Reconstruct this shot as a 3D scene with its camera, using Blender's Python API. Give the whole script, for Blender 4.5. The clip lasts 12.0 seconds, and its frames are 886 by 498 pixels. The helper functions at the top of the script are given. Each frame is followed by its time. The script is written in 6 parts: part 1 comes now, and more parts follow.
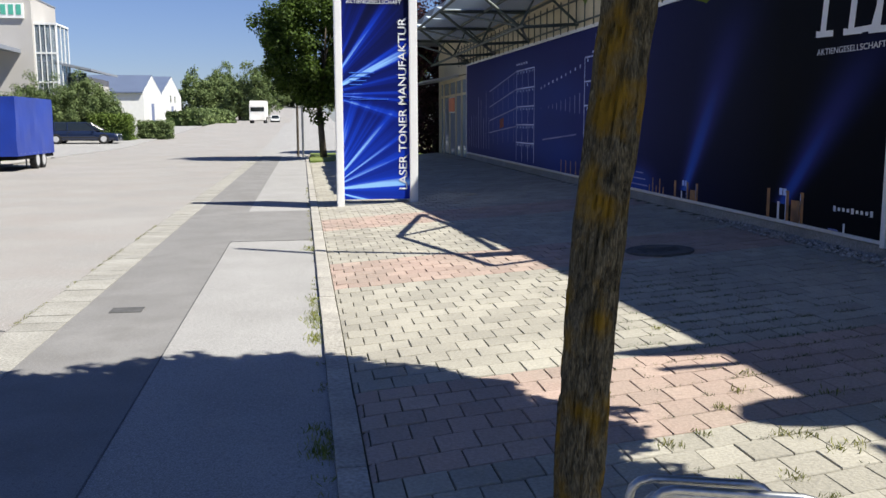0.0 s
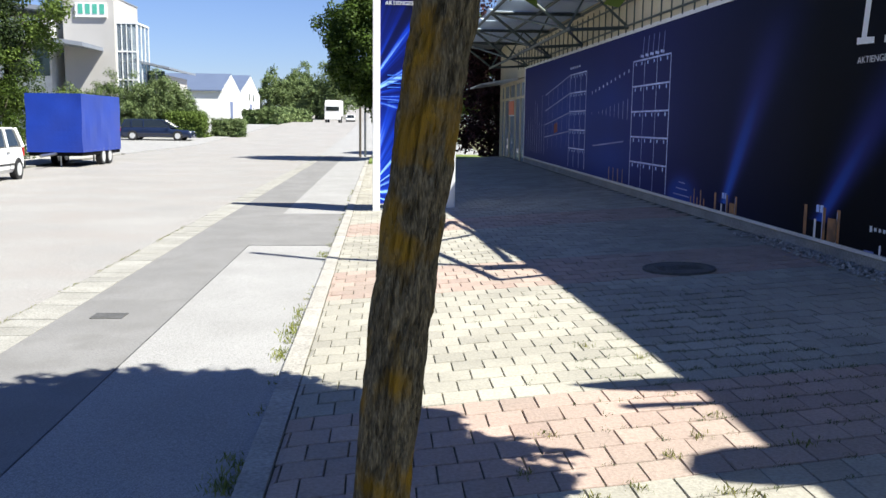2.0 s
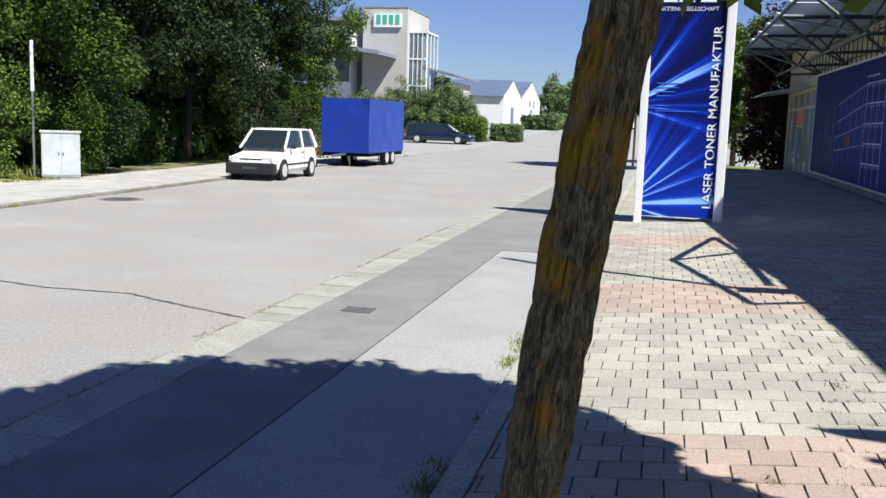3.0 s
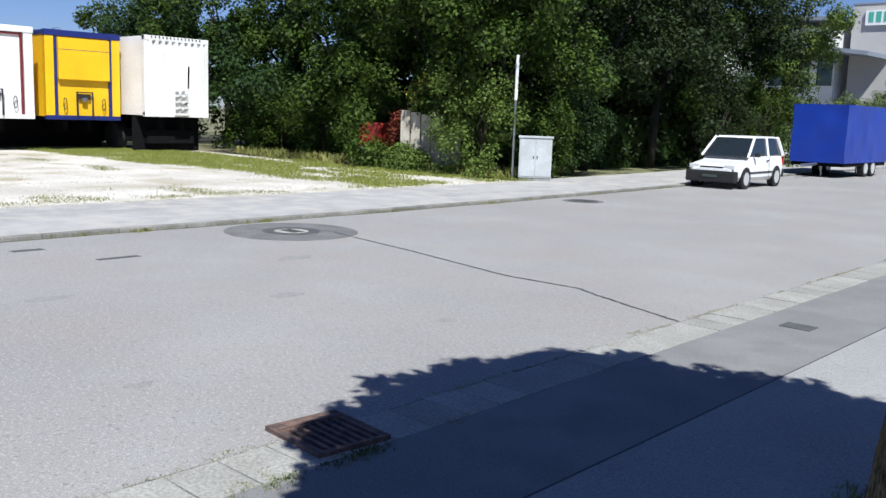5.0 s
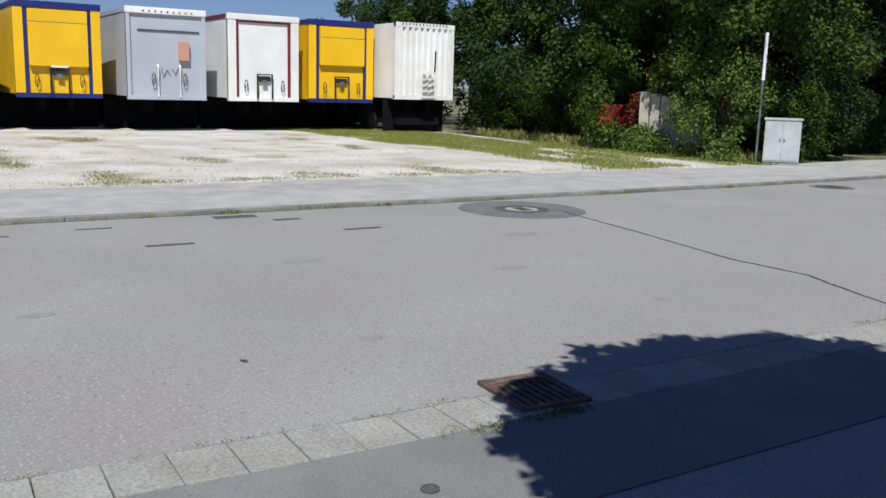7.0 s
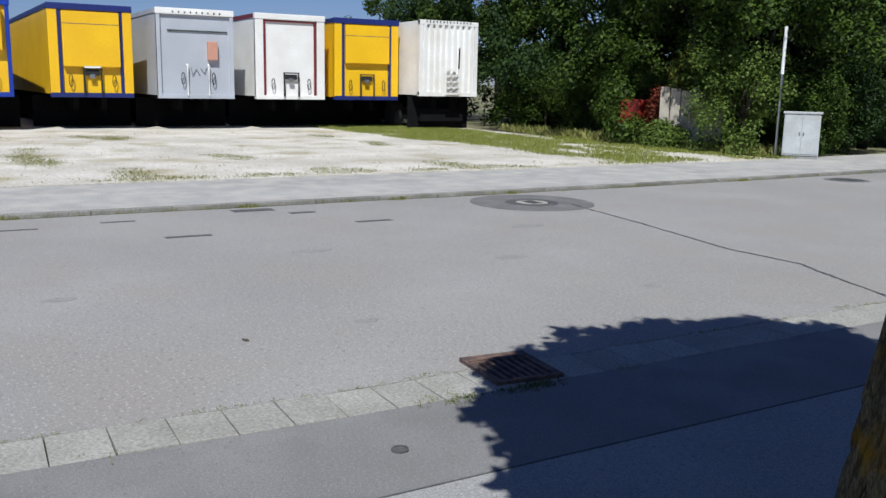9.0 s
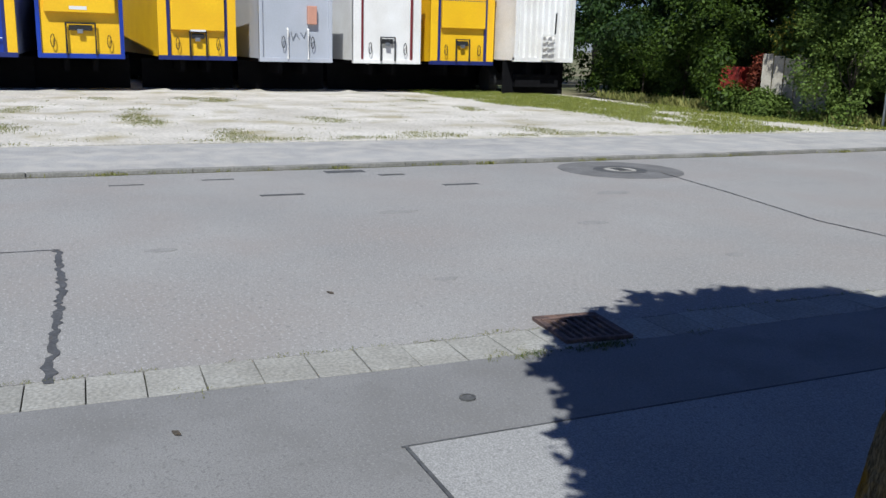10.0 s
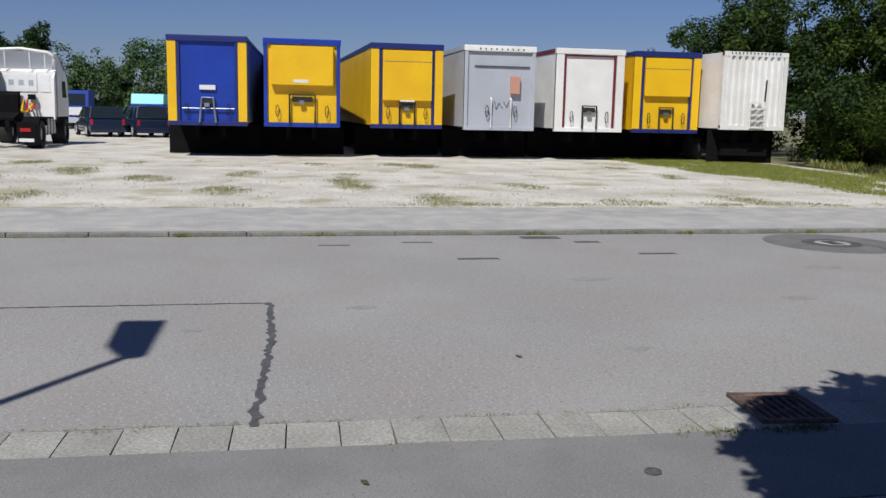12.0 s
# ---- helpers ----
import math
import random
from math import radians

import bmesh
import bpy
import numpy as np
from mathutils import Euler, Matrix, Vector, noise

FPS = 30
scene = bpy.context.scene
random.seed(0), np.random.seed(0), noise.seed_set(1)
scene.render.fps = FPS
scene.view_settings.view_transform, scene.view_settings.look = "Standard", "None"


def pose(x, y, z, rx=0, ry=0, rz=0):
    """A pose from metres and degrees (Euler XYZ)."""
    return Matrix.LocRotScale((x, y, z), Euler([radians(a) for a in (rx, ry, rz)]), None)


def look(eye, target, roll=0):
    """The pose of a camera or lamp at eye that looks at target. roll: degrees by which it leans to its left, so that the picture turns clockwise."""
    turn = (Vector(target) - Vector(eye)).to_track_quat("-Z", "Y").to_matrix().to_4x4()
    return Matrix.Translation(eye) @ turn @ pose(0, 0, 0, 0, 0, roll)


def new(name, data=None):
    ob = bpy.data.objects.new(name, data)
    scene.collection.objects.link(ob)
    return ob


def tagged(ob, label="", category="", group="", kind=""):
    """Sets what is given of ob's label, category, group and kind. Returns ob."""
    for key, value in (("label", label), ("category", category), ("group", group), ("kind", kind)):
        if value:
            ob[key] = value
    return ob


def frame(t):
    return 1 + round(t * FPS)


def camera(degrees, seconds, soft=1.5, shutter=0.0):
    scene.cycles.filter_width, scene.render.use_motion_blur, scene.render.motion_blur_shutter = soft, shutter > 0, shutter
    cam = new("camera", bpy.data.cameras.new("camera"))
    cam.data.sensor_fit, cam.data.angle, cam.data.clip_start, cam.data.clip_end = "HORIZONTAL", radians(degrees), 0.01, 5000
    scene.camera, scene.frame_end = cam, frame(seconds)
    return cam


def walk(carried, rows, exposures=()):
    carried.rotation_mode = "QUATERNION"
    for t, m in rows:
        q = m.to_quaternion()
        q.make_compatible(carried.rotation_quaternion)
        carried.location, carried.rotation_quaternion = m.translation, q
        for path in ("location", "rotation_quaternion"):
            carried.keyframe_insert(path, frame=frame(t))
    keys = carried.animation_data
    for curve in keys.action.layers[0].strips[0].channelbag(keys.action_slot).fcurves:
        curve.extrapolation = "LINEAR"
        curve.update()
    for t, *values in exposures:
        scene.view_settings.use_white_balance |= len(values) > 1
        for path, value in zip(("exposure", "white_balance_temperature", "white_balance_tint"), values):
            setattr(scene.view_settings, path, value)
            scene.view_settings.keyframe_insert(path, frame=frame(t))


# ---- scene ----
cam = camera(52.7, 12.0)
PATH = [
    (0, (-0.13, 1.179, 1.55), (0.174, 3.136, 1.27), -0.2),
    (0.2, (-0.082, 1.22, 1.567), (0.261, 3.168, 1.271), -1.4),
    (0.5, (0.026, 1.269, 1.568), (0.552, 3.172, 1.249), -1.2),
    (0.7, (0.122, 1.281, 1.572), (0.723, 3.164, 1.265), -1.6),
    (1, (0.275, 1.284, 1.578), (0.84, 3.179, 1.278), -0.1),
    (1.2, (0.354, 1.288, 1.585), (0.871, 3.199, 1.3), -0.7),
    (1.5, (0.455, 1.318, 1.588), (0.85, 3.261, 1.33), -0.9),
    (1.7, (0.525, 1.365, 1.593), (0.816, 3.326, 1.326), 0.3),
    (2, (0.612, 1.454, 1.607), (0.751, 3.43, 1.329), 0.7),
    (2.5, (0.745, 1.536, 1.629), (0.635, 3.51, 1.329), 0.5),
    (3, (0.862, 1.561, 1.636), (0.402, 3.488, 1.359), 1.8),
    (3.5, (0.913, 1.496, 1.647), (0.077, 3.291, 1.369), 0.9),
    (3.7, (0.927, 1.474, 1.644), (-0.043, 3.2, 1.362), 1.2),
    (5.3, (1.236, 1.337, 1.683), (-0.182, 2.711, 1.364), 2.0),
    (5.5, (1.289, 1.338, 1.683), (-0.201, 2.629, 1.347), 1.8),
    (6, (1.363, 1.309, 1.689), (-0.293, 2.386, 1.372), -0.1),
    (6.5, (1.386, 1.301, 1.666), (-0.276, 2.368, 1.351), 1.3),
    (7, (1.527, 1.234, 1.683), (-0.141, 2.28, 1.33), 1.6),
    (7.2, (1.619, 1.194, 1.714), (-0.011, 2.297, 1.359), 2.5),
    (8.8, (1.948, 1.331, 1.694), (0.266, 2.37, 1.392), 1.7),
    (9, (2.013, 1.287, 1.694), (0.309, 2.27, 1.332), 1.1),
    (9.5, (2.143, 1.262, 1.698), (0.457, 2.256, 1.288), 1.5),
    (10, (2.242, 1.286, 1.697), (0.459, 2.078, 1.257), 1.5),
    (10.5, (2.306, 1.308, 1.681), (0.465, 1.964, 1.257), 1.2),
    (11, (2.314, 1.313, 1.677), (0.441, 1.931, 1.347), 1.3),
    (11.5, (2.313, 1.315, 1.699), (0.402, 1.832, 1.417), 1.0),
    (12, (2.327, 1.295, 1.707), (0.388, 1.676, 1.402), 1.2),
]
walk(cam, [(t, look(eye, target, roll)) for t, eye, target, roll in PATH], exposures=[
    (0, 0.8, 6950, 7), (0.4, 1.05, 6900, 6), (0.9, 1.4, 6800, 5), (1.6, 1.45, 6800, 5), (2.0, 1.17, 6800, 5), (2.5, 0.9, 6750, 5), (3.7, 0.76, 6450, 5),
    (5.3, 0.41, 6150, 7), (6.5, 0.07, 6300, 7), (7.2, 0.07, 6300, 7), (9.0, 0.08, 6250, 6), (10.5, 0.08, 6150, 6), (10.9, 0.14, 6250, 6), (11.3, -0.01, 6450, 6), (11.6, -0.17, 6500, 7), (12, -0.13, 6500, 8)])  # end of walk

# ---- world, sun ----
SUN_AZ, SUN_EL = radians(121.5), radians(53)
world = bpy.data.worlds.new("sky")
scene.world = world
world.use_nodes = True
wn = world.node_tree
sky = wn.nodes.new("ShaderNodeTexSky")
sky.sky_type, sky.sun_disc = "NISHITA", False
sky.sun_elevation, sky.sun_rotation = SUN_EL, SUN_AZ
sky.air_density, sky.dust_density, sky.ozone_density = 1.0, 0.2, 1.6
tint = wn.nodes.new("ShaderNodeMix")
tint.data_type, tint.blend_type = "RGBA", "MULTIPLY"
tint.inputs[0].default_value, tint.inputs[7].default_value = 1.0, (0.95, 1.1, 1.72, 1)
wn.links.new(sky.outputs[0], tint.inputs[6])
wn.links.new(tint.outputs[2], wn.nodes["Background"].inputs[0])
wn.nodes["Background"].inputs[1].default_value = 0.038
sun = new("sun", bpy.data.lights.new("sun", "SUN"))
sun.data.energy, sun.data.angle, sun.data.color = 5.0, radians(0.5), (1.0, 0.98, 0.95)
to_sun = Vector((math.sin(SUN_AZ) * math.cos(SUN_EL), math.cos(SUN_AZ) * math.cos(SUN_EL), math.sin(SUN_EL)))
sun.matrix_world = look(to_sun * 50, (0, 0, 0))


# ---- materials ----
def material(name, color, rough=0.8, metal=0.0, color2=None, scale=4.0, fine=60.0, bump=0.0, spread=0.25, vary=0.0, island=0.0, detail=6.0, third=None, third_at=0.62, third_scale=1.3, spec=0.5, stretch=1.0, third_soft=0.04, specks=None):
    """Two scales of noise over a base colour; vary by object, island by loose piece; third: a colour for stains with soft edges."""
    m = bpy.data.materials.new(name)
    m.use_nodes = True
    t = m.node_tree
    b = t.nodes["Principled BSDF"]
    b.inputs["Roughness"].default_value, b.inputs["Metallic"].default_value = rough, metal
    b.inputs["Specular IOR Level"].default_value = spec
    tc = t.nodes.new("ShaderNodeTexCoord")
    geo = t.nodes.new("ShaderNodeNewGeometry")
    if color2 is None:
        color2 = tuple(c * (1 - spread) for c in color)

    def noise_tex(s, d=detail, along=stretch):
        n = t.nodes.new("ShaderNodeTexNoise")
        n.inputs["Scale"].default_value, n.inputs["Detail"].default_value = s, d
        if along != 1.0:
            mp = t.nodes.new("ShaderNodeVectorMath")
            mp.operation = "MULTIPLY"
            mp.inputs[1].default_value = (1, 1, along)
            t.links.new(geo.outputs["Position"], mp.inputs[0])
            t.links.new(mp.outputs[0], n.inputs["Vector"])
        else:
            t.links.new(geo.outputs["Position"], n.inputs["Vector"])
        return n

    def ramp(src, lo, hi):
        r = t.nodes.new("ShaderNodeMapRange")
        r.inputs[1].default_value, r.inputs[2].default_value = lo, hi
        t.links.new(src, r.inputs[0])
        return r.outputs[0]

    def mix(fac, a, b_, kind="MIX"):
        x = t.nodes.new("ShaderNodeMix")
        x.data_type, x.blend_type = "RGBA", kind
        for slot, v in ((0, fac), (6, a), (7, b_)):
            if isinstance(v, (int, float)):
                x.inputs[slot].default_value = v
            elif isinstance(v, tuple):
                x.inputs[slot].default_value = (*v, 1)
            else:
                t.links.new(v, x.inputs[slot])
        return x.outputs[2]

    big, small = noise_tex(scale), noise_tex(fine, 3)
    col = mix(ramp(big.outputs[0], 0.35, 0.65), color, color2)
    g = t.nodes.new("ShaderNodeMapRange")
    g.inputs[1].default_value, g.inputs[2].default_value, g.inputs[3].default_value, g.inputs[4].default_value = 0.3, 0.7, 1 - spread, 1 + spread
    t.links.new(small.outputs[0], g.inputs[0])
    col = mix(1.0, col, g.outputs[0], "MULTIPLY")
    if third:
        st = noise_tex(third_scale, 8, 0.8 if stretch != 1.0 else 1.0)
        col = mix(ramp(st.outputs[0], third_at - third_soft, third_at + third_soft), col, third)
    if specks:
        sp = noise_tex(specks[0], 2)
        col = mix(ramp(sp.outputs[0], 0.56, 0.68), col, specks[1])
        sp = noise_tex(specks[0] * 0.6, 2)
        col = mix(ramp(sp.outputs[0], 0.4, 0.3), col, specks[2])
    if vary or island:
        info = t.nodes.new("ShaderNodeObjectInfo")
        src = info.outputs["Random"] if vary else geo.outputs["Random Per Island"]
        amount = vary or island
        r = t.nodes.new("ShaderNodeMapRange")
        r.inputs[3].default_value, r.inputs[4].default_value = 1 - amount, 1 + amount
        t.links.new(src, r.inputs[0])
        col = mix(1.0, col, r.outputs[0], "MULTIPLY")
    t.links.new(col, b.inputs["Base Color"])
    if bump:
        bp = t.nodes.new("ShaderNodeBump")
        bp.inputs["Strength"].default_value, bp.inputs["Distance"].default_value = min(1.0, bump), 0.01
        t.links.new(small.outputs[0], bp.inputs["Height"])
        t.links.new(bp.outputs[0], b.inputs["Normal"])
    return m


def leaf_material(name, dark, light):
    m = bpy.data.materials.new(name)
    m.use_nodes = True
    t = m.node_tree
    b = t.nodes["Principled BSDF"]
    geo = t.nodes.new("ShaderNodeNewGeometry")
    x = t.nodes.new("ShaderNodeMix")
    x.data_type = "RGBA"
    x.inputs[6].default_value, x.inputs[7].default_value = (*dark, 1), (*light, 1)
    t.links.new(geo.outputs["Random Per Island"], x.inputs[0])
    t.links.new(x.outputs[2], b.inputs["Base Color"])
    b.inputs["Roughness"].default_value = 0.65
    b.inputs["Specular IOR Level"].default_value = 0.25
    tr = t.nodes.new("ShaderNodeBsdfTranslucent")
    t.links.new(x.outputs[2], tr.inputs[0])
    ms = t.nodes.new("ShaderNodeMixShader")
    ms.inputs[0].default_value = 0.22
    t.links.new(b.outputs[0], ms.inputs[1])
    t.links.new(tr.outputs[0], ms.inputs[2])
    t.links.new(ms.outputs[0], t.nodes["Material Output"].inputs[0])
    return m


def glass_material(name, color, rough=0.03):
    m = material(name, color, rough, spread=0.03, spec=0.8)
    return m


class Maths:
    """Small sums in a node tree: each call makes one Math node."""

    def __init__(self, t):
        self.t = t

    def __call__(self, op, a, b=0.0):
        n = self.t.nodes.new("ShaderNodeMath")
        n.operation = op
        for slot, v in ((0, a), (1, b)):
            if isinstance(v, (int, float)):
                n.inputs[slot].default_value = v
            else:
                self.t.links.new(v, n.inputs[slot])
        return n.outputs[0]


def ramp_print(name, stops, build, rough=0.35):
    """A printed picture: build() gives a value from place, which a colour ramp turns into ink."""
    m = bpy.data.materials.new(name)
    m.use_nodes = True
    t = m.node_tree
    geo = t.nodes.new("ShaderNodeNewGeometry")
    sep = t.nodes.new("ShaderNodeSeparateXYZ")
    t.links.new(geo.outputs["Position"], sep.inputs[0])
    value = build(t, Maths(t), sep.outputs)
    cr = t.nodes.new("ShaderNodeValToRGB")
    el = cr.color_ramp.elements
    el[0].position, el[0].color = stops[0][0], (*stops[0][1], 1)
    el[1].position, el[1].color = stops[-1][0], (*stops[-1][1], 1)
    for pos, c in stops[1:-1]:
        k = el.new(pos)
        k.color = (*c, 1)
    t.links.new(value, cr.inputs[0])
    b = t.nodes["Principled BSDF"]
    t.links.new(cr.outputs[0], b.inputs["Base Color"])
    b.inputs["Roughness"].default_value = rough
    b.inputs["Specular IOR Level"].default_value = 0.06
    return m


def ray_fan(t, f, p):
    """Light rays that fan out from two points at the left edge of the sign."""
    total = None
    for x0, z0, seed, reach in ((0.3, 0.35, 3.0, 1.9), (0.25, 2.05, 8.0, 2.2)):
        dx, dz = f("SUBTRACT", p[0], x0), f("SUBTRACT", p[2], z0)
        a = f("ARCTAN2", dz, dx)
        n = t.nodes.new("ShaderNodeTexNoise")
        n.noise_dimensions = "1D"
        n.inputs["Scale"].default_value, n.inputs["Detail"].default_value = 5.0, 3.0
        t.links.new(f("ADD", a, seed), n.inputs["W"])
        ray = f("POWER", f("MULTIPLY", n.outputs[0], 1.62), 5.5)
        dist = f("SQRT", f("ADD", f("MULTIPLY", dx, dx), f("MULTIPLY", dz, dz)))
        fade = f("MAXIMUM", f("SUBTRACT", 1.0, f("DIVIDE", dist, reach)), 0.0)
        upward = f("MINIMUM", f("MAXIMUM", f("ADD", f("MULTIPLY", a, 2.5), 1.0), 0.0), 1.0)
        one = f("MULTIPLY", f("MULTIPLY", ray, upward), f("POWER", fade, 0.7))
        total = one if total is None else f("ADD", total, one)
    low = f("POWER", f("MAXIMUM", f("SUBTRACT", 1.0, f("DIVIDE", p[2], 3.9)), 0.0), 1.3)
    return f("ADD", f("MULTIPLY", total, 0.75), f("MULTIPLY", low, 0.4))


def night_beams(t, f, p):
    """A dark print that turns purple-blue to one side, with two beams of light."""
    ground = f("MULTIPLY", f("MINIMUM", f("MAXIMUM", f("DIVIDE", f("SUBTRACT", p[1], 11.0), 9.0), 0.0), 1.0), 0.3)
    for y0, z0, k, reach in ((13.55, 0.6, -0.62, 2.6), (10.8, 0.65, -0.9, 1.9)):
        up = f("SUBTRACT", p[2], z0)
        mid = f("ADD", f("MULTIPLY", up, k), y0)
        wide = f("ADD", f("MULTIPLY", f("MAXIMUM", up, 0.0), 0.17), 0.15)
        q = f("DIVIDE", f("SUBTRACT", p[1], mid), wide)
        bell = f("POWER", 2.718, f("MULTIPLY", f("MULTIPLY", q, q), -1.0))
        fade = f("MULTIPLY", f("MAXIMUM", f("SUBTRACT", 1.0, f("DIVIDE", up, reach)), 0.0), f("GREATER_THAN", up, -0.05))
        ground = f("ADD", ground, f("MULTIPLY", f("MULTIPLY", bell, fade), 0.6))
    dy, dz = f("DIVIDE", f("SUBTRACT", p[1], 15.35), 0.75), f("DIVIDE", f("SUBTRACT", p[2], 0.5), 0.36)
    dome = f("POWER", 2.718, f("MULTIPLY", f("POWER", f("ADD", f("MULTIPLY", dy, dy), f("MULTIPLY", dz, dz)), 2.0), -1.0))
    ground = f("ADD", ground, f("MULTIPLY", dome, 0.28))
    for y0, z0, ry, rz, amount in ((17.2, 1.6, 1.8, 1.2, 0.09), (24.6, 1.7, 3.0, 1.1, 0.13), (20.2, 0.9, 2.2, 0.5, 0.1), (20.0, 2.1, 2.0, 0.5, 0.06)):
        dy, dz = f("DIVIDE", f("SUBTRACT", p[1], y0), ry), f("DIVIDE", f("SUBTRACT", p[2], z0), rz)
        ground = f("ADD", ground, f("MULTIPLY", f("POWER", 2.718, f("MULTIPLY", f("ADD", f("MULTIPLY", dy, dy), f("MULTIPLY", dz, dz)), -1.0)), amount))
    return ground


PYLON_PRINT = ramp_print("print_pylon", ((0.0, (0.006, 0.007, 0.02)), (0.25, (0.006, 0.014, 0.16)), (0.55, (0.008, 0.045, 0.5)), (1.0, (0.25, 0.5, 0.9))), ray_fan, 0.3)
MURAL = ramp_print("print_mural", ((0.0, (0.002, 0.003, 0.006)), (0.3, (0.019, 0.026, 0.135)), (0.6, (0.024, 0.09, 0.46)), (1.0, (0.13, 0.35, 0.85))), night_beams, 0.6)
ASPHALT = material("road_asphalt", (0.292, 0.281, 0.267), 0.9, color2=(0.245, 0.237, 0.227), scale=0.45, fine=130, bump=0.15, spread=0.4, third=(0.265, 0.240, 0.222), third_at=0.57, third_scale=0.8, third_soft=0.16, specks=(44, (0.372, 0.36, 0.344), (0.2, 0.193, 0.184)))
ASPHALT_DARK = material("strip_asphalt", (0.215, 0.21, 0.205), 0.9, color2=(0.175, 0.171, 0.167), scale=0.9, fine=130, bump=0.15, spread=0.25, third=(0.165, 0.160, 0.154), third_at=0.58, third_scale=2.4, third_soft=0.12, specks=(70, (0.235, 0.229, 0.223), (0.15, 0.147, 0.143)))
ASPHALT_PALE = material("patch_asphalt", (0.31, 0.305, 0.297), 0.9, color2=(0.265, 0.26, 0.252), scale=1.1, fine=120, bump=0.2, spread=0.3, specks=(60, (0.365, 0.357, 0.348), (0.215, 0.21, 0.205)))
TAR = material("tar_joint", (0.09, 0.09, 0.092), 0.7, fine=40, spread=0.3)
CONCRETE = material("gutter_concrete", (0.315, 0.305, 0.275), 0.85, color2=(0.26, 0.25, 0.222), scale=3, fine=50, bump=0.4, vary=0.1)
CONCRETE_LONG = material("kerb_concrete", (0.39, 0.37, 0.33), 0.85, color2=(0.30, 0.285, 0.255), scale=3, fine=50, bump=0.4, vary=0.08)
PAVER = material("paving_beige", (0.365, 0.345, 0.29), 0.85, color2=(0.295, 0.278, 0.235), scale=1.2, fine=60, bump=0.4, spread=0.15, vary=0.12)
PAVER_RED = material("paving_red", (0.38, 0.28, 0.235), 0.85, color2=(0.34, 0.27, 0.225), scale=1.4, fine=60, bump=0.4, spread=0.15, vary=0.12)
PAVER_I = material("paving_beige_joined", (0.365, 0.345, 0.29), 0.85, color2=(0.295, 0.278, 0.235), scale=1.2, fine=60, bump=0.4, spread=0.15, island=0.12)
PAVER_RED_I = material("paving_red_joined", (0.38, 0.28, 0.235), 0.85, color2=(0.34, 0.27, 0.225), scale=1.4, fine=60, bump=0.4, spread=0.15, island=0.12)
JOINT = material("joint_sand", (0.11, 0.1, 0.072), 0.95, color2=(0.075, 0.078, 0.045), scale=2, fine=40)
EARTH = material("earth_and_grass", (0.10, 0.12, 0.04), 0.95, color2=(0.2, 0.17, 0.1), scale=0.15, fine=8, spread=0.35)
GRAVEL = material("pale_gravel", (0.60, 0.56, 0.50), 0.95, color2=(0.45, 0.415, 0.36), scale=0.55, fine=14, bump=0.8, spread=0.22, third=(0.36, 0.32, 0.22), third_at=0.6, third_scale=0.75, third_soft=0.09)
KERB_DIRTY = material("kerb_weathered", (0.25, 0.24, 0.215), 0.9, color2=(0.16, 0.155, 0.135), scale=2.5, fine=40, bump=0.4, spread=0.25, vary=0.1)
LAWN = material("lawn", (0.11, 0.17, 0.03), 0.95, color2=(0.16, 0.19, 0.05), scale=1.2, fine=30, bump=0.8, spread=0.35)
PEBBLE = material("pebbles", (0.38, 0.36, 0.33), 0.8, spread=0.3, fine=30, island=0.4)
YARD_GRASS = leaf_material("yard_grass", (0.1, 0.14, 0.02), (0.3, 0.31, 0.07))
LEAF_WEED = leaf_material("weed_green", (0.03, 0.06, 0.01), (0.1, 0.14, 0.03))
GRASS = leaf_material("dry_grass", (0.10, 0.13, 0.03), (0.30, 0.28, 0.09))
LEAF = leaf_material("leaf_green", (0.015, 0.032, 0.004), (0.066, 0.112, 0.010))
# leaf green paled for distant growth, the haze mixed into its colour
LEAF_HAZY = leaf_material("leaf_hazy", (0.065, 0.1, 0.035), (0.18, 0.235, 0.09))
LEAF_BRIGHT = leaf_material("leaf_bright", (0.055, 0.09, 0.014), (0.13, 0.19, 0.035))
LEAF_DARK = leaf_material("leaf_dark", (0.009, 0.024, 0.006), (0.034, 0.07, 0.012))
# near-black leaf copy: shade of the belt's hollow put into the colour
LEAF_HOLLOW_SHADE = leaf_material("leaf_hollow_shade", (0.007, 0.015, 0.004), (0.03, 0.052, 0.01))
LEAF_YELLOW = leaf_material("leaf_yellow", (0.16, 0.15, 0.02), (0.32, 0.29, 0.04))
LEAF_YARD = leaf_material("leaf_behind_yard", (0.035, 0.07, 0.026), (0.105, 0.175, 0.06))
LEAF_PURPLE = leaf_material("leaf_purple", (0.02, 0.008, 0.01), (0.08, 0.03, 0.035))
LEAF_RED = leaf_material("leaf_red", (0.09, 0.018, 0.01), (0.2, 0.045, 0.02))
BARK = material("bark", (0.14, 0.124, 0.08), 0.95, color2=(0.058, 0.051, 0.033), scale=150, fine=260, bump=1.0, spread=0.5, third=(0.18, 0.112, 0.013), third_at=0.585, third_scale=9.0, stretch=0.2, third_soft=0.08, spec=0.2)
BARK_PLAIN = material("bark_plain", (0.10, 0.08, 0.06), 0.95, scale=9, fine=50, bump=0.8, spread=0.4)
CREAM = material("cream_render", (0.62, 0.55, 0.38), 0.9, color2=(0.56, 0.50, 0.35), scale=1.2, fine=80, bump=0.3, spread=0.1)
BASE_GREY = material("plinth_concrete", (0.30, 0.30, 0.29), 0.9, scale=2, fine=50, bump=0.4)
WHITE = material("white_paint", (0.78, 0.78, 0.77), 0.4, spread=0.05, scale=2)
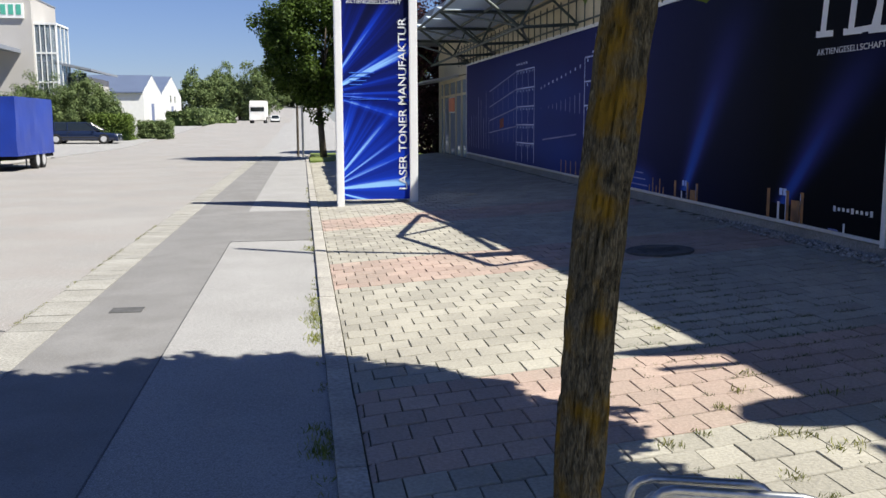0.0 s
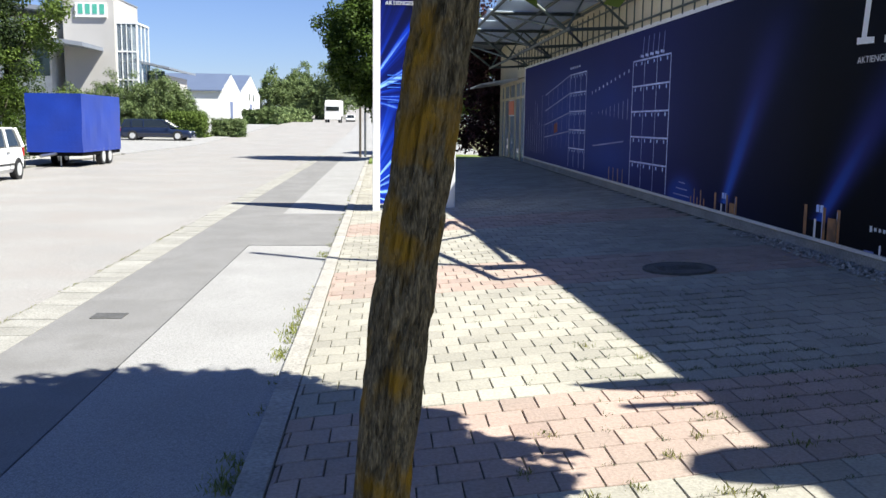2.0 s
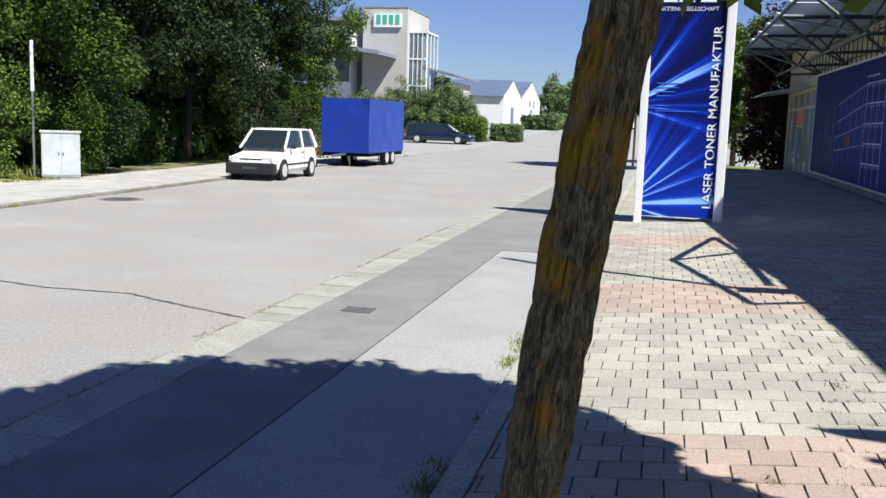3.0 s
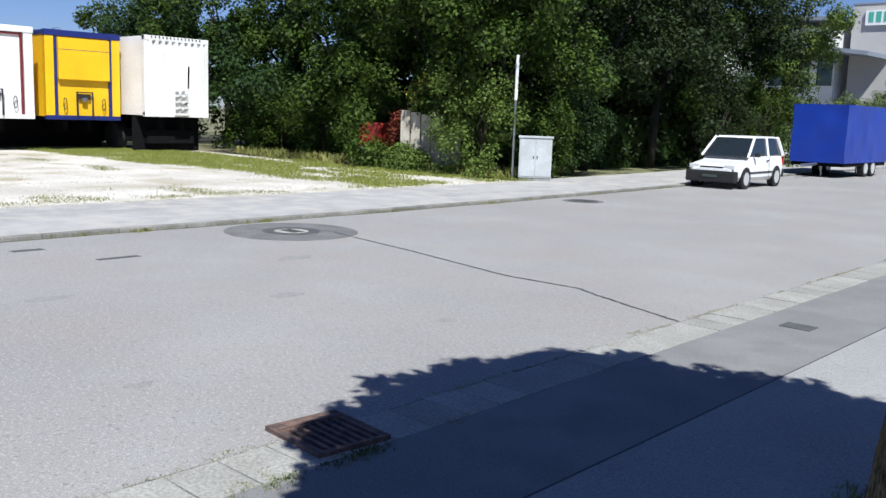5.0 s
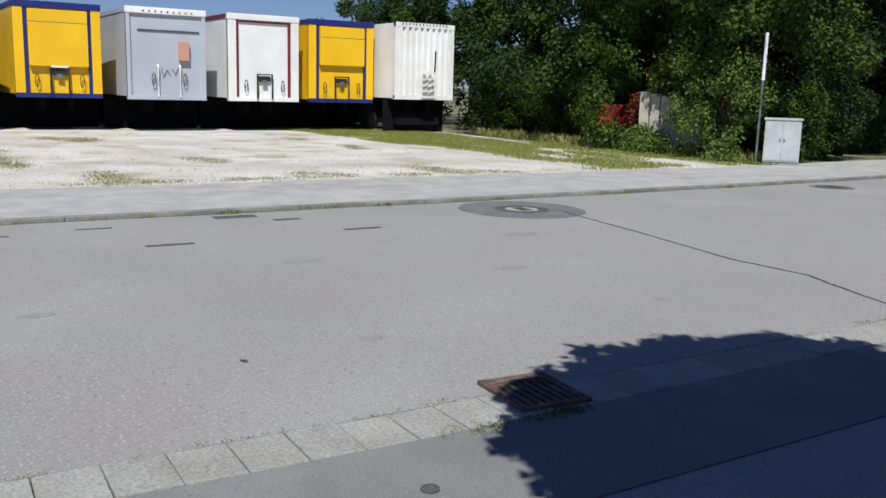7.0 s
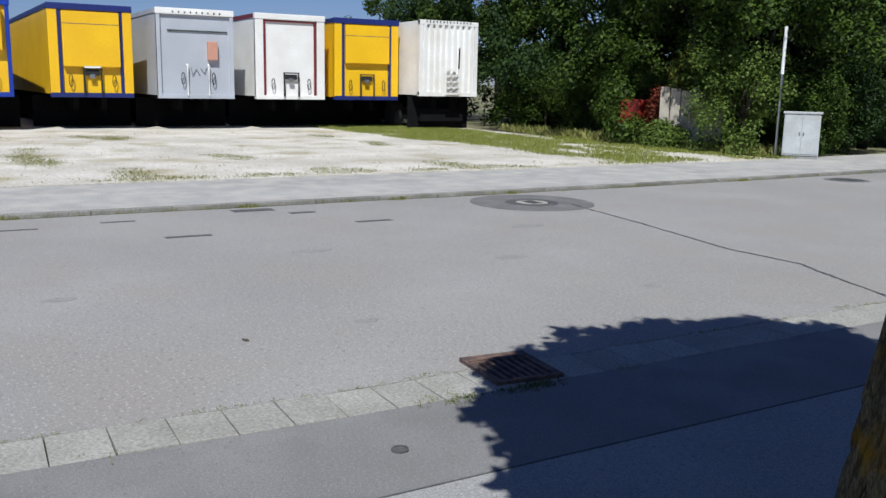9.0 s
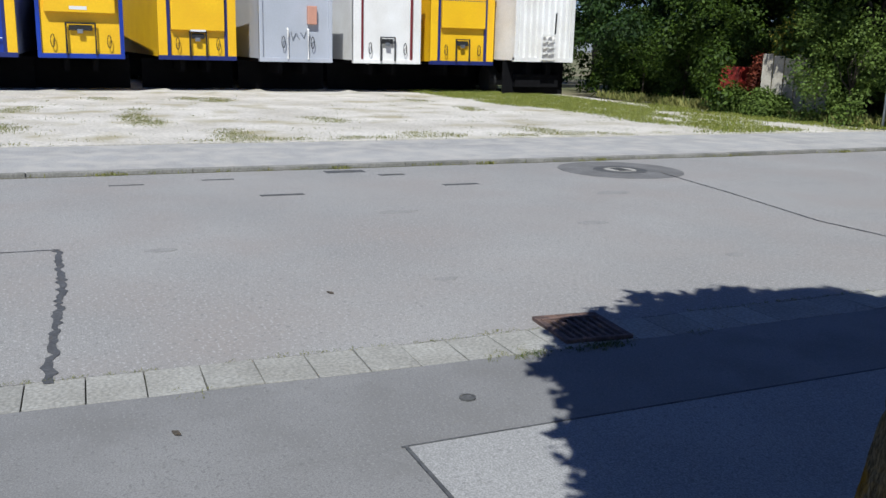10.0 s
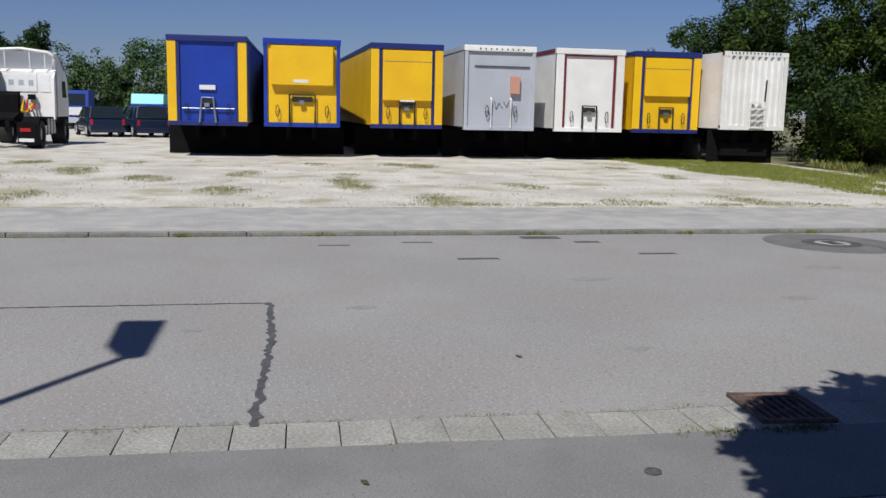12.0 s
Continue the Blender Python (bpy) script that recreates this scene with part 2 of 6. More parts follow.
WHITE_DIRTY = material("white_weathered", (0.74, 0.74, 0.72), 0.5, color2=(0.62, 0.6, 0.56), scale=1.2, fine=20, spread=0.08)
ALU = material("aluminium", (0.62, 0.63, 0.64), 0.35, 0.6, spread=0.08)
STEEL = material("steel_dark_green", (0.07, 0.09, 0.08), 0.5, 0.3, spread=0.15)
GALV = material("galvanised_steel", (0.45, 0.47, 0.49), 0.35, 0.9, spread=0.12)
PRINT_RAY = material("print_ray", (0.05, 0.2, 0.75), 0.3, color2=(0.02, 0.08, 0.6), scale=1.2, fine=4, spread=0.15)
PRINT_LINE = material("print_line", (0.55, 0.66, 0.95), 0.45, color2=(0.26, 0.32, 0.62), scale=0.8, fine=20, spread=0.3)
PRINT_DIM = material("print_dim", (0.22, 0.26, 0.5), 0.45, color2=(0.10, 0.13, 0.36), scale=0.8, fine=20, spread=0.3)
PRINT_GLOW = material("print_glow", (0.5, 0.65, 0.95), 0.45, color2=(0.3, 0.45, 0.9), scale=3, fine=20, spread=0.2)
PRINT_ORANGE = material("print_orange", (0.42, 0.18, 0.05), 0.35, color2=(0.1, 0.045, 0.02), scale=5, fine=20, spread=0.3)
PRINT_ORANGE_RED = material("print_orange_red", (0.7, 0.16, 0.05), 0.5, spread=0.1)
PRINT_WHITE = material("print_white", (0.72, 0.74, 0.76), 0.35, spread=0.05)
GLASS = glass_material("window_glass", (0.03, 0.055, 0.045))
GLASS_PALE = glass_material("pale_glass", (0.35, 0.42, 0.5))
GLASS_MILKY = leaf_material("milky_glass", (0.55, 0.63, 0.72), (0.6, 0.68, 0.76))
RED_PRINT = material("print_red", (0.19, 0.016, 0.012), 0.5, spec=0.12, color2=(0.14, 0.015, 0.01), scale=1, fine=10)
BLACK = material("black_rubber", (0.015, 0.015, 0.016), 0.8, spread=0.2)
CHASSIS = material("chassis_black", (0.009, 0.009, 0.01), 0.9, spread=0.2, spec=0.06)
T_YELLOW = material("tarp_yellow", (0.80, 0.48, 0.008), 0.45, color2=(0.74, 0.42, 0.008), scale=0.9, fine=25, spread=0.06)
T_BLUE = material("tarp_blue", (0.009, 0.042, 0.33), 0.4, color2=(0.008, 0.032, 0.26), scale=0.9, fine=25, spread=0.08)
T_NAVY = material("trim_navy", (0.012, 0.022, 0.14), 0.45, spread=0.12, scale=1.5)
T_GREY = material("tarp_grey", (0.43, 0.45, 0.5), 0.45, color2=(0.38, 0.4, 0.44), scale=0.8, fine=25, spread=0.07)
T_WHITE = material("tarp_white", (0.80, 0.79, 0.77), 0.45, color2=(0.70, 0.68, 0.64), scale=0.9, fine=25, spread=0.07)
T_RED = material("trim_darkred", (0.16, 0.015, 0.02), 0.5, spread=0.15)
ORANGE_BOX = material("box_salmon", (0.55, 0.28, 0.2), 0.5, spread=0.1)
PLATE = material("plate_white", (0.7, 0.7, 0.68), 0.5, spread=0.05)
CAR_WHITE = material("car_white", (0.80, 0.80, 0.79), 0.2, spread=0.03, spec=0.6)
CAR_DARK = material("car_dark_blue", (0.012, 0.02, 0.05), 0.15, spread=0.1, spec=0.7)
CAR_GLASS = glass_material("car_glass", (0.015, 0.02, 0.022), 0.05)
RIM = material("wheel_rim", (0.6, 0.6, 0.6), 0.35, 0.2, spread=0.15)
LAMP_RED = material("lamp_red", (0.4, 0.01, 0.01), 0.3, spread=0.1)
LAMP_CLEAR = material("lamp_clear", (0.6, 0.6, 0.6), 0.15, spread=0.1)
CAB_GREY = material("cabinet_grey", (0.48, 0.50, 0.51), 0.6, color2=(0.40, 0.42, 0.42), scale=2.5, fine=25, spread=0.08, third=(0.40, 0.40, 0.38), third_at=0.66, third_scale=4)
RUST = material("iron_rust", (0.17, 0.105, 0.08), 0.8, color2=(0.065, 0.045, 0.042), scale=12, fine=60, bump=0.6, spread=0.3)
IRON = material("cast_iron", (0.10, 0.098, 0.095), 0.7, color2=(0.07, 0.07, 0.068), scale=8, fine=50, bump=0.5, spread=0.25)
TEAL = material("teal_paint", (0.14, 0.58, 0.6), 0.4, spread=0.08)
STAIN = material("stained_asphalt", (0.225, 0.216, 0.206), 0.9, color2=(0.255, 0.246, 0.235), scale=9, fine=90, bump=0.15, spread=0.3)
GREY_WALL = material("grey_facade", (0.46, 0.44, 0.42), 0.9, spread=0.07, scale=0.4)
ROOF_GREY = material("roof_metal", (0.22, 0.24, 0.28), 0.5, spread=0.1, scale=0.5)
SOLAR = material("solar_roof", (0.12, 0.15, 0.22), 0.3, spread=0.1, scale=0.5)
CLEAR = bpy.data.materials.new("clear_glass")
CLEAR.use_nodes = True
_t = CLEAR.node_tree
_mix, _clear = _t.nodes.new("ShaderNodeMixShader"), _t.nodes.new("ShaderNodeBsdfTransparent")
_clear.inputs[0].default_value = (0.8, 0.88, 0.92, 1)
_t.nodes["Principled BSDF"].inputs["Base Color"].default_value = (0.3, 0.36, 0.42, 1)
_t.nodes["Principled BSDF"].inputs["Roughness"].default_value = 0.05
_mix.inputs[0].default_value = 0.45
_t.links.new(_clear.outputs[0], _mix.inputs[1])
_t.links.new(_t.nodes["Principled BSDF"].outputs[0], _mix.inputs[2])
_t.links.new(_mix.outputs[0], _t.nodes["Material Output"].inputs[0])
GREEN_SIGN = material("sign_green", (0.08, 0.4, 0.3), 0.5, spread=0.1)


# ---- building blocks ----
def link(name, bm, mat, parent=None, label="", smooth=False):
    me = bpy.data.meshes.new(name)
    bm.normal_update()
    bm.to_mesh(me)
    bm.free()
    me.materials.append(mat)
    if smooth:
        me.shade_smooth()
    ob = new(name, me)
    if parent is not None:
        ob.parent = parent
    if label:
        ob["label"] = label
    return ob


def part(name, bm, mat, parent, label="", smooth=False):
    return link(name, bm, mat, parent, label, smooth)


def structure(name, bm, mat, label, category):
    return tagged(link(name, bm, mat), label, category, kind="structure")


def thing(name, label, category, m=None, group=""):
    ob = new(name)
    ob.empty_display_size = 0.2
    if m is not None:
        ob.matrix_world = m
    return tagged(ob, label, category, group)


def box(bm, x0, x1, y0, y1, z0, z1, bevel=0.0):
    g = bmesh.ops.create_cube(bm, size=1.0)["verts"]
    for v in g:
        v.co = Vector(((x0 + x1) / 2 + v.co.x * (x1 - x0), (y0 + y1) / 2 + v.co.y * (y1 - y0), (z0 + z1) / 2 + v.co.z * (z1 - z0)))
    if bevel:
        es = list({e for v in g for e in v.link_edges})
        bmesh.ops.bevel(bm, geom=es, offset=bevel, segments=2, affect="EDGES", profile=0.7)
    return bm


def B(*args, bevel=0.0):
    return box(bmesh.new(), *args, bevel=bevel)


def tube(bm, pts, r, seg=8, r2=None):
    """A round bar along points."""
    pts = [Vector(p) for p in pts]
    rings = []
    for i, p in enumerate(pts):
        d = (pts[min(i + 1, len(pts) - 1)] - pts[max(i - 1, 0)]).normalized()
        q = d.to_track_quat("Z", "Y")
        rr = r if r2 is None else r + (r2 - r) * i / (len(pts) - 1)
        rings.append([bm.verts.new(p + q @ Vector((rr * math.cos(a), rr * math.sin(a), 0))) for a in (2 * math.pi * k / seg for k in range(seg))])
    for a, b in zip(rings, rings[1:]):
        for k in range(seg):
            bm.faces.new((a[k], a[(k + 1) % seg], b[(k + 1) % seg], b[k]))
    bm.faces.new(rings[0][::-1])
    bm.faces.new(rings[-1])
    return bm


def T(pts, r, seg=8, r2=None):
    return tube(bmesh.new(), pts, r, seg, r2)


def prism(bm, pts, lo, hi, axis="z"):
    """A polygon in the plane across axis, from lo to hi."""
    def place(p, h):
        return {"z": (p[0], p[1], h), "y": (p[0], h, p[1]), "x": (h, p[0], p[1])}[axis]
    a = [bm.verts.new(place(p, lo)) for p in pts]
    b = [bm.verts.new(place(p, hi)) for p in pts]
    n = len(pts)
    bm.faces.new(a[::-1])
    bm.faces.new(b)
    for k in range(n):
        bm.faces.new((a[k], a[(k + 1) % n], b[(k + 1) % n], b[k]))
    bmesh.ops.recalc_face_normals(bm, faces=bm.faces)
    return bm


def P(pts, lo, hi, axis="z"):
    return prism(bmesh.new(), pts, lo, hi, axis)


def disc(bm, c, r, z0, z1, seg=32, axis="z"):
    pts = [(c[0] + r * math.cos(2 * math.pi * k / seg), c[1] + r * math.sin(2 * math.pi * k / seg)) for k in range(seg)]
    return prism(bm, pts, z0, z1, axis)


def ring(bm, c, r0, r1, z0, z1, seg=32, axis="z"):
    """A flat ring with a hole."""
    def place(a, r, h):
        u, v = c[0] + r * math.cos(a), c[1] + r * math.sin(a)
        return {"z": (u, v, h), "y": (u, h, v), "x": (h, u, v)}[axis]
    loops = [[bm.verts.new(place(2 * math.pi * k / seg, r, h)) for k in range(seg)] for r, h in ((r0, z0), (r0, z1), (r1, z1), (r1, z0))]
    for i in range(4):
        a, b = loops[i], loops[(i + 1) % 4]
        for k in range(seg):
            bm.faces.new((a[k], a[(k + 1) % seg], b[(k + 1) % seg], b[k]))
    bmesh.ops.recalc_face_normals(bm, faces=bm.faces)
    return bm


def raw(name, verts, faces, mat, parent=None, label=""):
    me = bpy.data.meshes.new(name)
    me.from_pydata(verts, [], faces)
    me.materials.append(mat)
    ob = new(name, me)
    if parent is not None:
        ob.parent = parent
    if label:
        ob["label"] = label
    return ob


def leaf_cloud(rng, clumps, per, size, spread_r, aspect=0.6, droop=0.0):
    """Leaves as small folded quads round clump centres; rows of verts and faces."""
    c = np.repeat(np.asarray(clumps, float), per, 0)
    n = len(c)
    off = rng.normal(size=(n, 3))
    off *= (rng.random(n) ** 0.5 * spread_r / np.linalg.norm(off, axis=1))[:, None]
    c = c + off
    face = off / spread_r * 0.9 + rng.normal(size=(n, 3)) * 0.42 + np.array((0, 0, 0.45))
    face /= np.linalg.norm(face, axis=1)[:, None]
    d = np.cross(face, rng.normal(size=(n, 3)))
    d[:, 2] -= droop
    d /= np.linalg.norm(d, axis=1)[:, None]
    s = np.cross(d, face)
    s /= np.linalg.norm(s, axis=1)[:, None]
    ln = size * (0.6 + 0.8 * rng.random(n))[:, None]
    v = np.stack([c - d * ln / 2, c + s * ln * aspect / 2, c + d * ln / 2, c - s * ln * aspect / 2], 1).reshape(-1, 3)
    f = np.arange(4 * n).reshape(-1, 4)
    return v, f


def crown_clumps(rng, n, center, radii, shell=0.55, rough=0.25):
    """Clump centres, mostly near the uneven skin of an ellipsoid."""
    d = rng.normal(size=(n, 3))
    d /= np.linalg.norm(d, axis=1)[:, None]
    bumps = np.array([1 + rough * 2 * noise.noise(Vector(q * 1.7) + Vector(center)) for q in d])
    r = (shell + (1 - shell) * rng.random(n) ** 0.5) * bumps
    return np.asarray(center) + d * r[:, None] * np.asarray(radii)


def limbs(bm, base, top, r, center, radii, rng, count=7):
    """A tapered trunk and limbs that reach into the crown."""
    base, top = Vector(base), Vector(top)
    tube(bm, [base, base.lerp(top, 0.5), top], r, 10, r * 0.75)
    for k in range(count):
        d = Vector(rng.normal(size=3)).normalized()
        d.z = abs(d.z) * 0.8 + 0.1
        end = Vector(center) + Vector((d.x * radii[0], d.y * radii[1], d.z * radii[2])) * 0.5
        mid = top.lerp(end, 0.5) + Vector(rng.normal(size=3) * 0.1)
        tube(bm, [top, mid, end], r * 0.55, 6, r * 0.12)
    return bm


def rise(y):
    """The street climbs gently in the distance."""
    return min(1.55, max(0.0, 0.028 * (y - 62))) + 0.035 * max(0.0, y - 172)


def tree(name, label, base, trunk_top, r, center, radii, mat, clumps, per, size, spread_r, seed, bark=None, shell=0.55, rough=0.25, category="tree", group=""):
    rng = np.random.default_rng(seed)
    ob = thing(name, label, category, group=group)
    bm = limbs(bmesh.new(), base, trunk_top, r, center, radii, rng)
    part("trunk", bm, bark or BARK_PLAIN, ob, smooth=True)
    v, f = leaf_cloud(rng, crown_clumps(rng, clumps, center, radii, shell, rough), per, size, spread_r)
    raw("crown", v.tolist(), f.tolist(), mat, ob)
    ob.location.z += rise(base[1])
    return ob

PRINT_PINK = material("print_pink", (0.36, 0.15, 0.12), 0.6, color2=(0.26, 0.07, 0.055), scale=9, fine=40, spread=0.15)
PRINT_SPLASH = material("print_splash", (0.62, 0.6, 0.6), 0.6, color2=(0.3, 0.12, 0.1), scale=26, fine=70, spread=0.25)
COLLAR = material("collar_asphalt", (0.165, 0.16, 0.156), 0.9, color2=(0.125, 0.122, 0.118), scale=3, fine=60, bump=0.8, spread=0.3)
PAVE_FAR = material("far_pavement", (0.36, 0.35, 0.335), 0.92, color2=(0.30, 0.292, 0.28), scale=0.7, fine=40, bump=0.5, spread=0.22, third=(0.45, 0.42, 0.38), third_at=0.58, third_scale=2.2, third_soft=0.16)
# bark darkened so that the belt's trunks look shaded even in sun
BARK_SHADED = material("bark_shaded", (0.022, 0.019, 0.015), 0.95, scale=9, fine=50, bump=0.8, spread=0.4)
BOARD = material("weathered_board", (0.44, 0.40, 0.33), 0.9, color2=(0.30, 0.27, 0.22), scale=3, fine=30, spread=0.2)


# ---- ground, road, pavements ----
def far_kerb(y):
    """The far kerb's line, which swings outwards with the street."""
    return -9.78 - 0.0022 * max(0.0, y - 8) ** 2 if y < 30 else -9.78 - 0.0022 * 22 ** 2 - 0.03 * (y - 30)


def strip(bm, ys, left, right, z0, z1):
    """A slab along the street between two lines."""
    rows = [[bm.verts.new((fx(y), y, z + rise(y))) for fx, z in ((left, z0), (left, z1), (right, z1), (right, z0))] for y in ys]
    for a, b in zip(rows, rows[1:]):
        for k in range(4):
            bm.faces.new((a[k], a[(k + 1) % 4], b[(k + 1) % 4], b[k]))
    bm.faces.new(rows[0])
    bm.faces.new(rows[-1][::-1])
    bmesh.ops.recalc_face_normals(bm, faces=bm.faces)
    return bm


def const(x):
    return lambda y: x


def bend(y):
    """The near gutter swings outwards towards the south."""
    return -0.032 * min(9.0, max(0.0, 3.4 - y))


YS = [-40 + k for k in range(80)] + [40 + 20 * k for k in range(1, 20)]
structure("ground", B(-900, 900, -900, 900, -0.6, -0.08), EARTH, "flat earth and grass reaching the horizon", "ground")
structure("road", strip(bmesh.new(), YS, far_kerb, lambda y: -2.378 + bend(y), -0.3, 0.0), ASPHALT, "pale worn grey asphalt street with patches and cracks", "road")
structure("pavement_strip", strip(bmesh.new(), [-30 + k for k in range(76)], lambda y: -2.0 + bend(y), const(-1.1), -0.3, 0.0), ASPHALT_DARK, "dark grey asphalt strip beside the gutter", "pavement")
structure("pavement_south", B(-1.1, -0.02, -30, 2.62, -0.3, -0.001), ASPHALT_DARK, "dark grey asphalt pavement", "pavement")
structure("pavement_patch", B(-1.1, -0.02, 2.62, 13.15, -0.3, 0.002), ASPHALT_PALE, "pale rough asphalt patch in the pavement", "pavement")
structure("pavement_mid", B(-1.1, -0.02, 13.15, 17.3, -0.3, -0.001), ASPHALT_DARK, "dark grey asphalt pavement", "pavement")
structure("pavement_north", B(-1.1, -0.02, 17.3, 45, -0.3, 0.001), ASPHALT_PALE, "pale asphalt pavement farther along the street", "pavement")
structure("verge_north", strip(bmesh.new(), [45.02] + YS[81:], const(-2.35), const(6), -0.3, 0.0), ASPHALT_PALE, "pale worn edge of the street", "ground")
structure("pavement_far", strip(bmesh.new(), YS[:98], lambda y: far_kerb(y) - 3.0, lambda y: far_kerb(y) - 0.13, -0.3, 0.05), PAVE_FAR, "pale asphalt pavement on the far side of the street", "pavement")
structure("lot", B(-75, -12.79, -45, 19.2, -0.3, 0.066), GRAVEL, "white gravel yard with tufts of dry grass", "ground")
structure("apron", strip(bmesh.new(), (44, 60, 80, 100, 110), const(-40), const(-11.2), -0.3, 0.062), ASPHALT_PALE, "pale concrete forecourt beside the street", "ground")

structure("lawn", B(0.2, 30, 40.6, 44.9, -0.3, 0.12), LAWN, "short green lawn beyond the house", "ground")
structure("lawn_side", B(0.14, 5.39, 36.5, 40.5, -0.3, 0.1), LAWN, "short green lawn beside the entrance", "ground")

# tar seams round the patches
structure("tar_seam_long", B(-1.106, -1.098, 2.6, 13.2, -0.01, 0.006), TAR, "dark tar seam between two asphalt strips", "seam")
structure("tar_seam_end", B(-1.1, -0.05, 2.612, 2.628, -0.01, 0.007), TAR, "dark tar seam at the end of the patch", "seam")
structure("tar_seam_north", B(-1.1, -0.05, 13.148, 13.163, -0.01, 0.007), TAR, "dark tar seam at the far end of the patch", "seam")


def crack(name, pts, width, seed, label):
    """A ragged tar-filled line on the road."""
    rng = np.random.default_rng(seed)
    bm = bmesh.new()
    dense = []
    for a, b in zip(pts, pts[1:]):
        n = max(2, int(math.dist(a, b) / 0.05))
        dense += [(a[0] + (b[0] - a[0]) * k / n, a[1] + (b[1] - a[1]) * k / n) for k in range(n)]
    dense.append(pts[-1])
    last = None
    for k, p in enumerate(dense):
        q, o = dense[min(k + 1, len(dense) - 1)], dense[max(k - 1, 0)]
        d = Vector((q[0] - o[0], q[1] - o[1])).normalized()
        w = width * (0.65 + 0.7 * rng.random())
        j = rng.normal() * width * 0.2
        cur = [bm.verts.new((p[0] - d.y * (s * w + j), p[1] + d.x * (s * w + j), 0.004)) for s in (-0.5, 0.5)]
        if last:
            bm.faces.new((last[0], cur[0], cur[1], last[1]))
        last = cur
    bmesh.ops.recalc_face_normals(bm, faces=bm.faces)
    return structure(name, bm, TAR, label, "road crack")


crack("road_crack", [(-8.3, 9.4), (-6.5, 9.1), (-4.7, 8.72), (-3.8, 8.75), (-3.2, 8.5), (-2.38, 8.2)], 0.03, 1, "dark ragged crack across the road")
crack("road_seam_cross", [(-5.54, 1.3), (-4.2, 1.3), (-2.4, 1.2)], 0.05, 2, "wide ragged tar seam across the lane")
crack("road_seam_long", [(-5.6, -14), (-5.57, -4), (-5.54, 1.3)], 0.022, 3, "thin tar seam along the lane")

# far kerb: one stone a metre
for k in range(-8, 40):
    y = float(k)
    x = far_kerb(y + 0.5)
    slope = math.atan2(far_kerb(y + 1) - far_kerb(y), 1.0)
    bm = B(-0.13, 0.0, -0.494, 0.494, -0.25, 0.056, bevel=0.012)
    bmesh.ops.transform(bm, matrix=pose(x, y + 0.5, 0, 0, 0, -math.degrees(slope)), verts=bm.verts)
    ob = link("kerb_stone", bm, KERB_DIRTY)
    tagged(ob, "grey concrete kerb stone of the far pavement", "kerb", "far kerb", "structure")

structure("kerb_dirt", strip(bmesh.new(), YS[:90], lambda y: far_kerb(y) + 0.002, lambda y: far_kerb(y) + 0.035 + 0.015 * math.sin(y * 1.7) + 0.012 * math.sin(y * 4.3), -0.1, 0.005), JOINT, "dark line of dirt and moss along the far kerb", "dirt")

# gutter of concrete slabs and the kerb beside the paving
gutter = tagged(link("gutter", strip(bmesh.new(), [-20 + k for k in range(81)], lambda y: -2.378 + bend(y), lambda y: -2.0 + bend(y), -0.3, -0.02), JOINT), "gutter bed with a row of concrete slabs", "gutter", kind="structure")
kerb_near = tagged(link("kerb", B(-0.02, 0.12, -20, 45, -0.3, -0.01), JOINT), "low concrete edging between asphalt and paving", "kerb", kind="structure")


# ---- paving ----
RED_BANDS = ((4.73, 6.12), (9.32, 10.77), (13.94, 15.37), (0.13, 1.56))


def pave_z(x, y):
    """The paving falls from the house to the street."""
    return 0.03 + (x - 0.12) * (0.040 + 0.0011 * (y - 9))


paving = tagged(link("paving_bed", strip(bmesh.new(), [-4 + 2 * k for k in range(21)], const(0.12), const(5.38), -0.4, -0.05), JOINT), "beige and reddish concrete block paving before the house", "paving", kind="structure")
for v in paving.data.vertices:
    if v.co.z > -0.2:
        v.co.z = pave_z(v.co.x, v.co.y) - 0.0115


# ---- the printing house ----
WX = 5.41
RISE = 0.0065


def wall_piece(y0, y1, z0, z1, x0=WX, x1=WX + 0.3, tilt=RISE):
    """A wall slab with level lines, which rise against the falling street."""
    bm = B(x0, x1, y0, y1, z0, z1)
    for v in bm.verts:
        v.co.z += tilt * (v.co.y - 9)
    return bm


structure("wall_south", wall_piece(2.55, 3.0, -0.3, 4.6), CREAM, "cream rendered wall of the house", "wall")
structure("wall_under_window", wall_piece(3.0, 8.53, -0.3, 0.5), BASE_GREY, "grey concrete plinth below the shop window", "wall")
structure("wall_over_window", wall_piece(3.0, 8.53, 2.9, 4.6), CREAM, "cream rendered wall above the shop window", "wall")
structure("wall_pier", wall_piece(8.53, 31.4, -0.3, 4.6), CREAM, "cream rendered wall of the house behind the printed banner", "wall")
structure("wall_over_entrance", wall_piece(31.4, 37.5, 3.05, 4.6), CREAM, "cream rendered wall above the glazed entrance", "wall")
structure("wall_end", B(WX, 20, 37.5, 37.8, -0.3, 4.75), CREAM, "cream rendered end wall of the house", "wall")
structure("wall_back", B(20, 20.3, 2.55, 37.8, -0.3, 4.75), CREAM, "rear wall of the house", "wall")
structure("wall_south_end", B(WX + 0.3, 20, 2.55, 2.85, -0.3, 4.6), CREAM, "south end wall of the house", "wall")
# eave outline shaped to block the sun; it widens beyond the true eave northwards
structure("roof", P([(5.5, 2.48), (20.5, 2.48), (20.5, 38.5), (3.7, 38.5), (3.7, 28), (5.3, 8.0), (5.46, 4.5)], 4.62, 4.85), ROOF_GREY, "flat roof slab, its eave drawn out to cast the shadow edge on the paving", "roof")
structure("floor_inside", B(WX + 0.3, 20, 2.85, 37.5, -0.3, 0.3), BASE_GREY, "concrete floor inside the house", "floor")
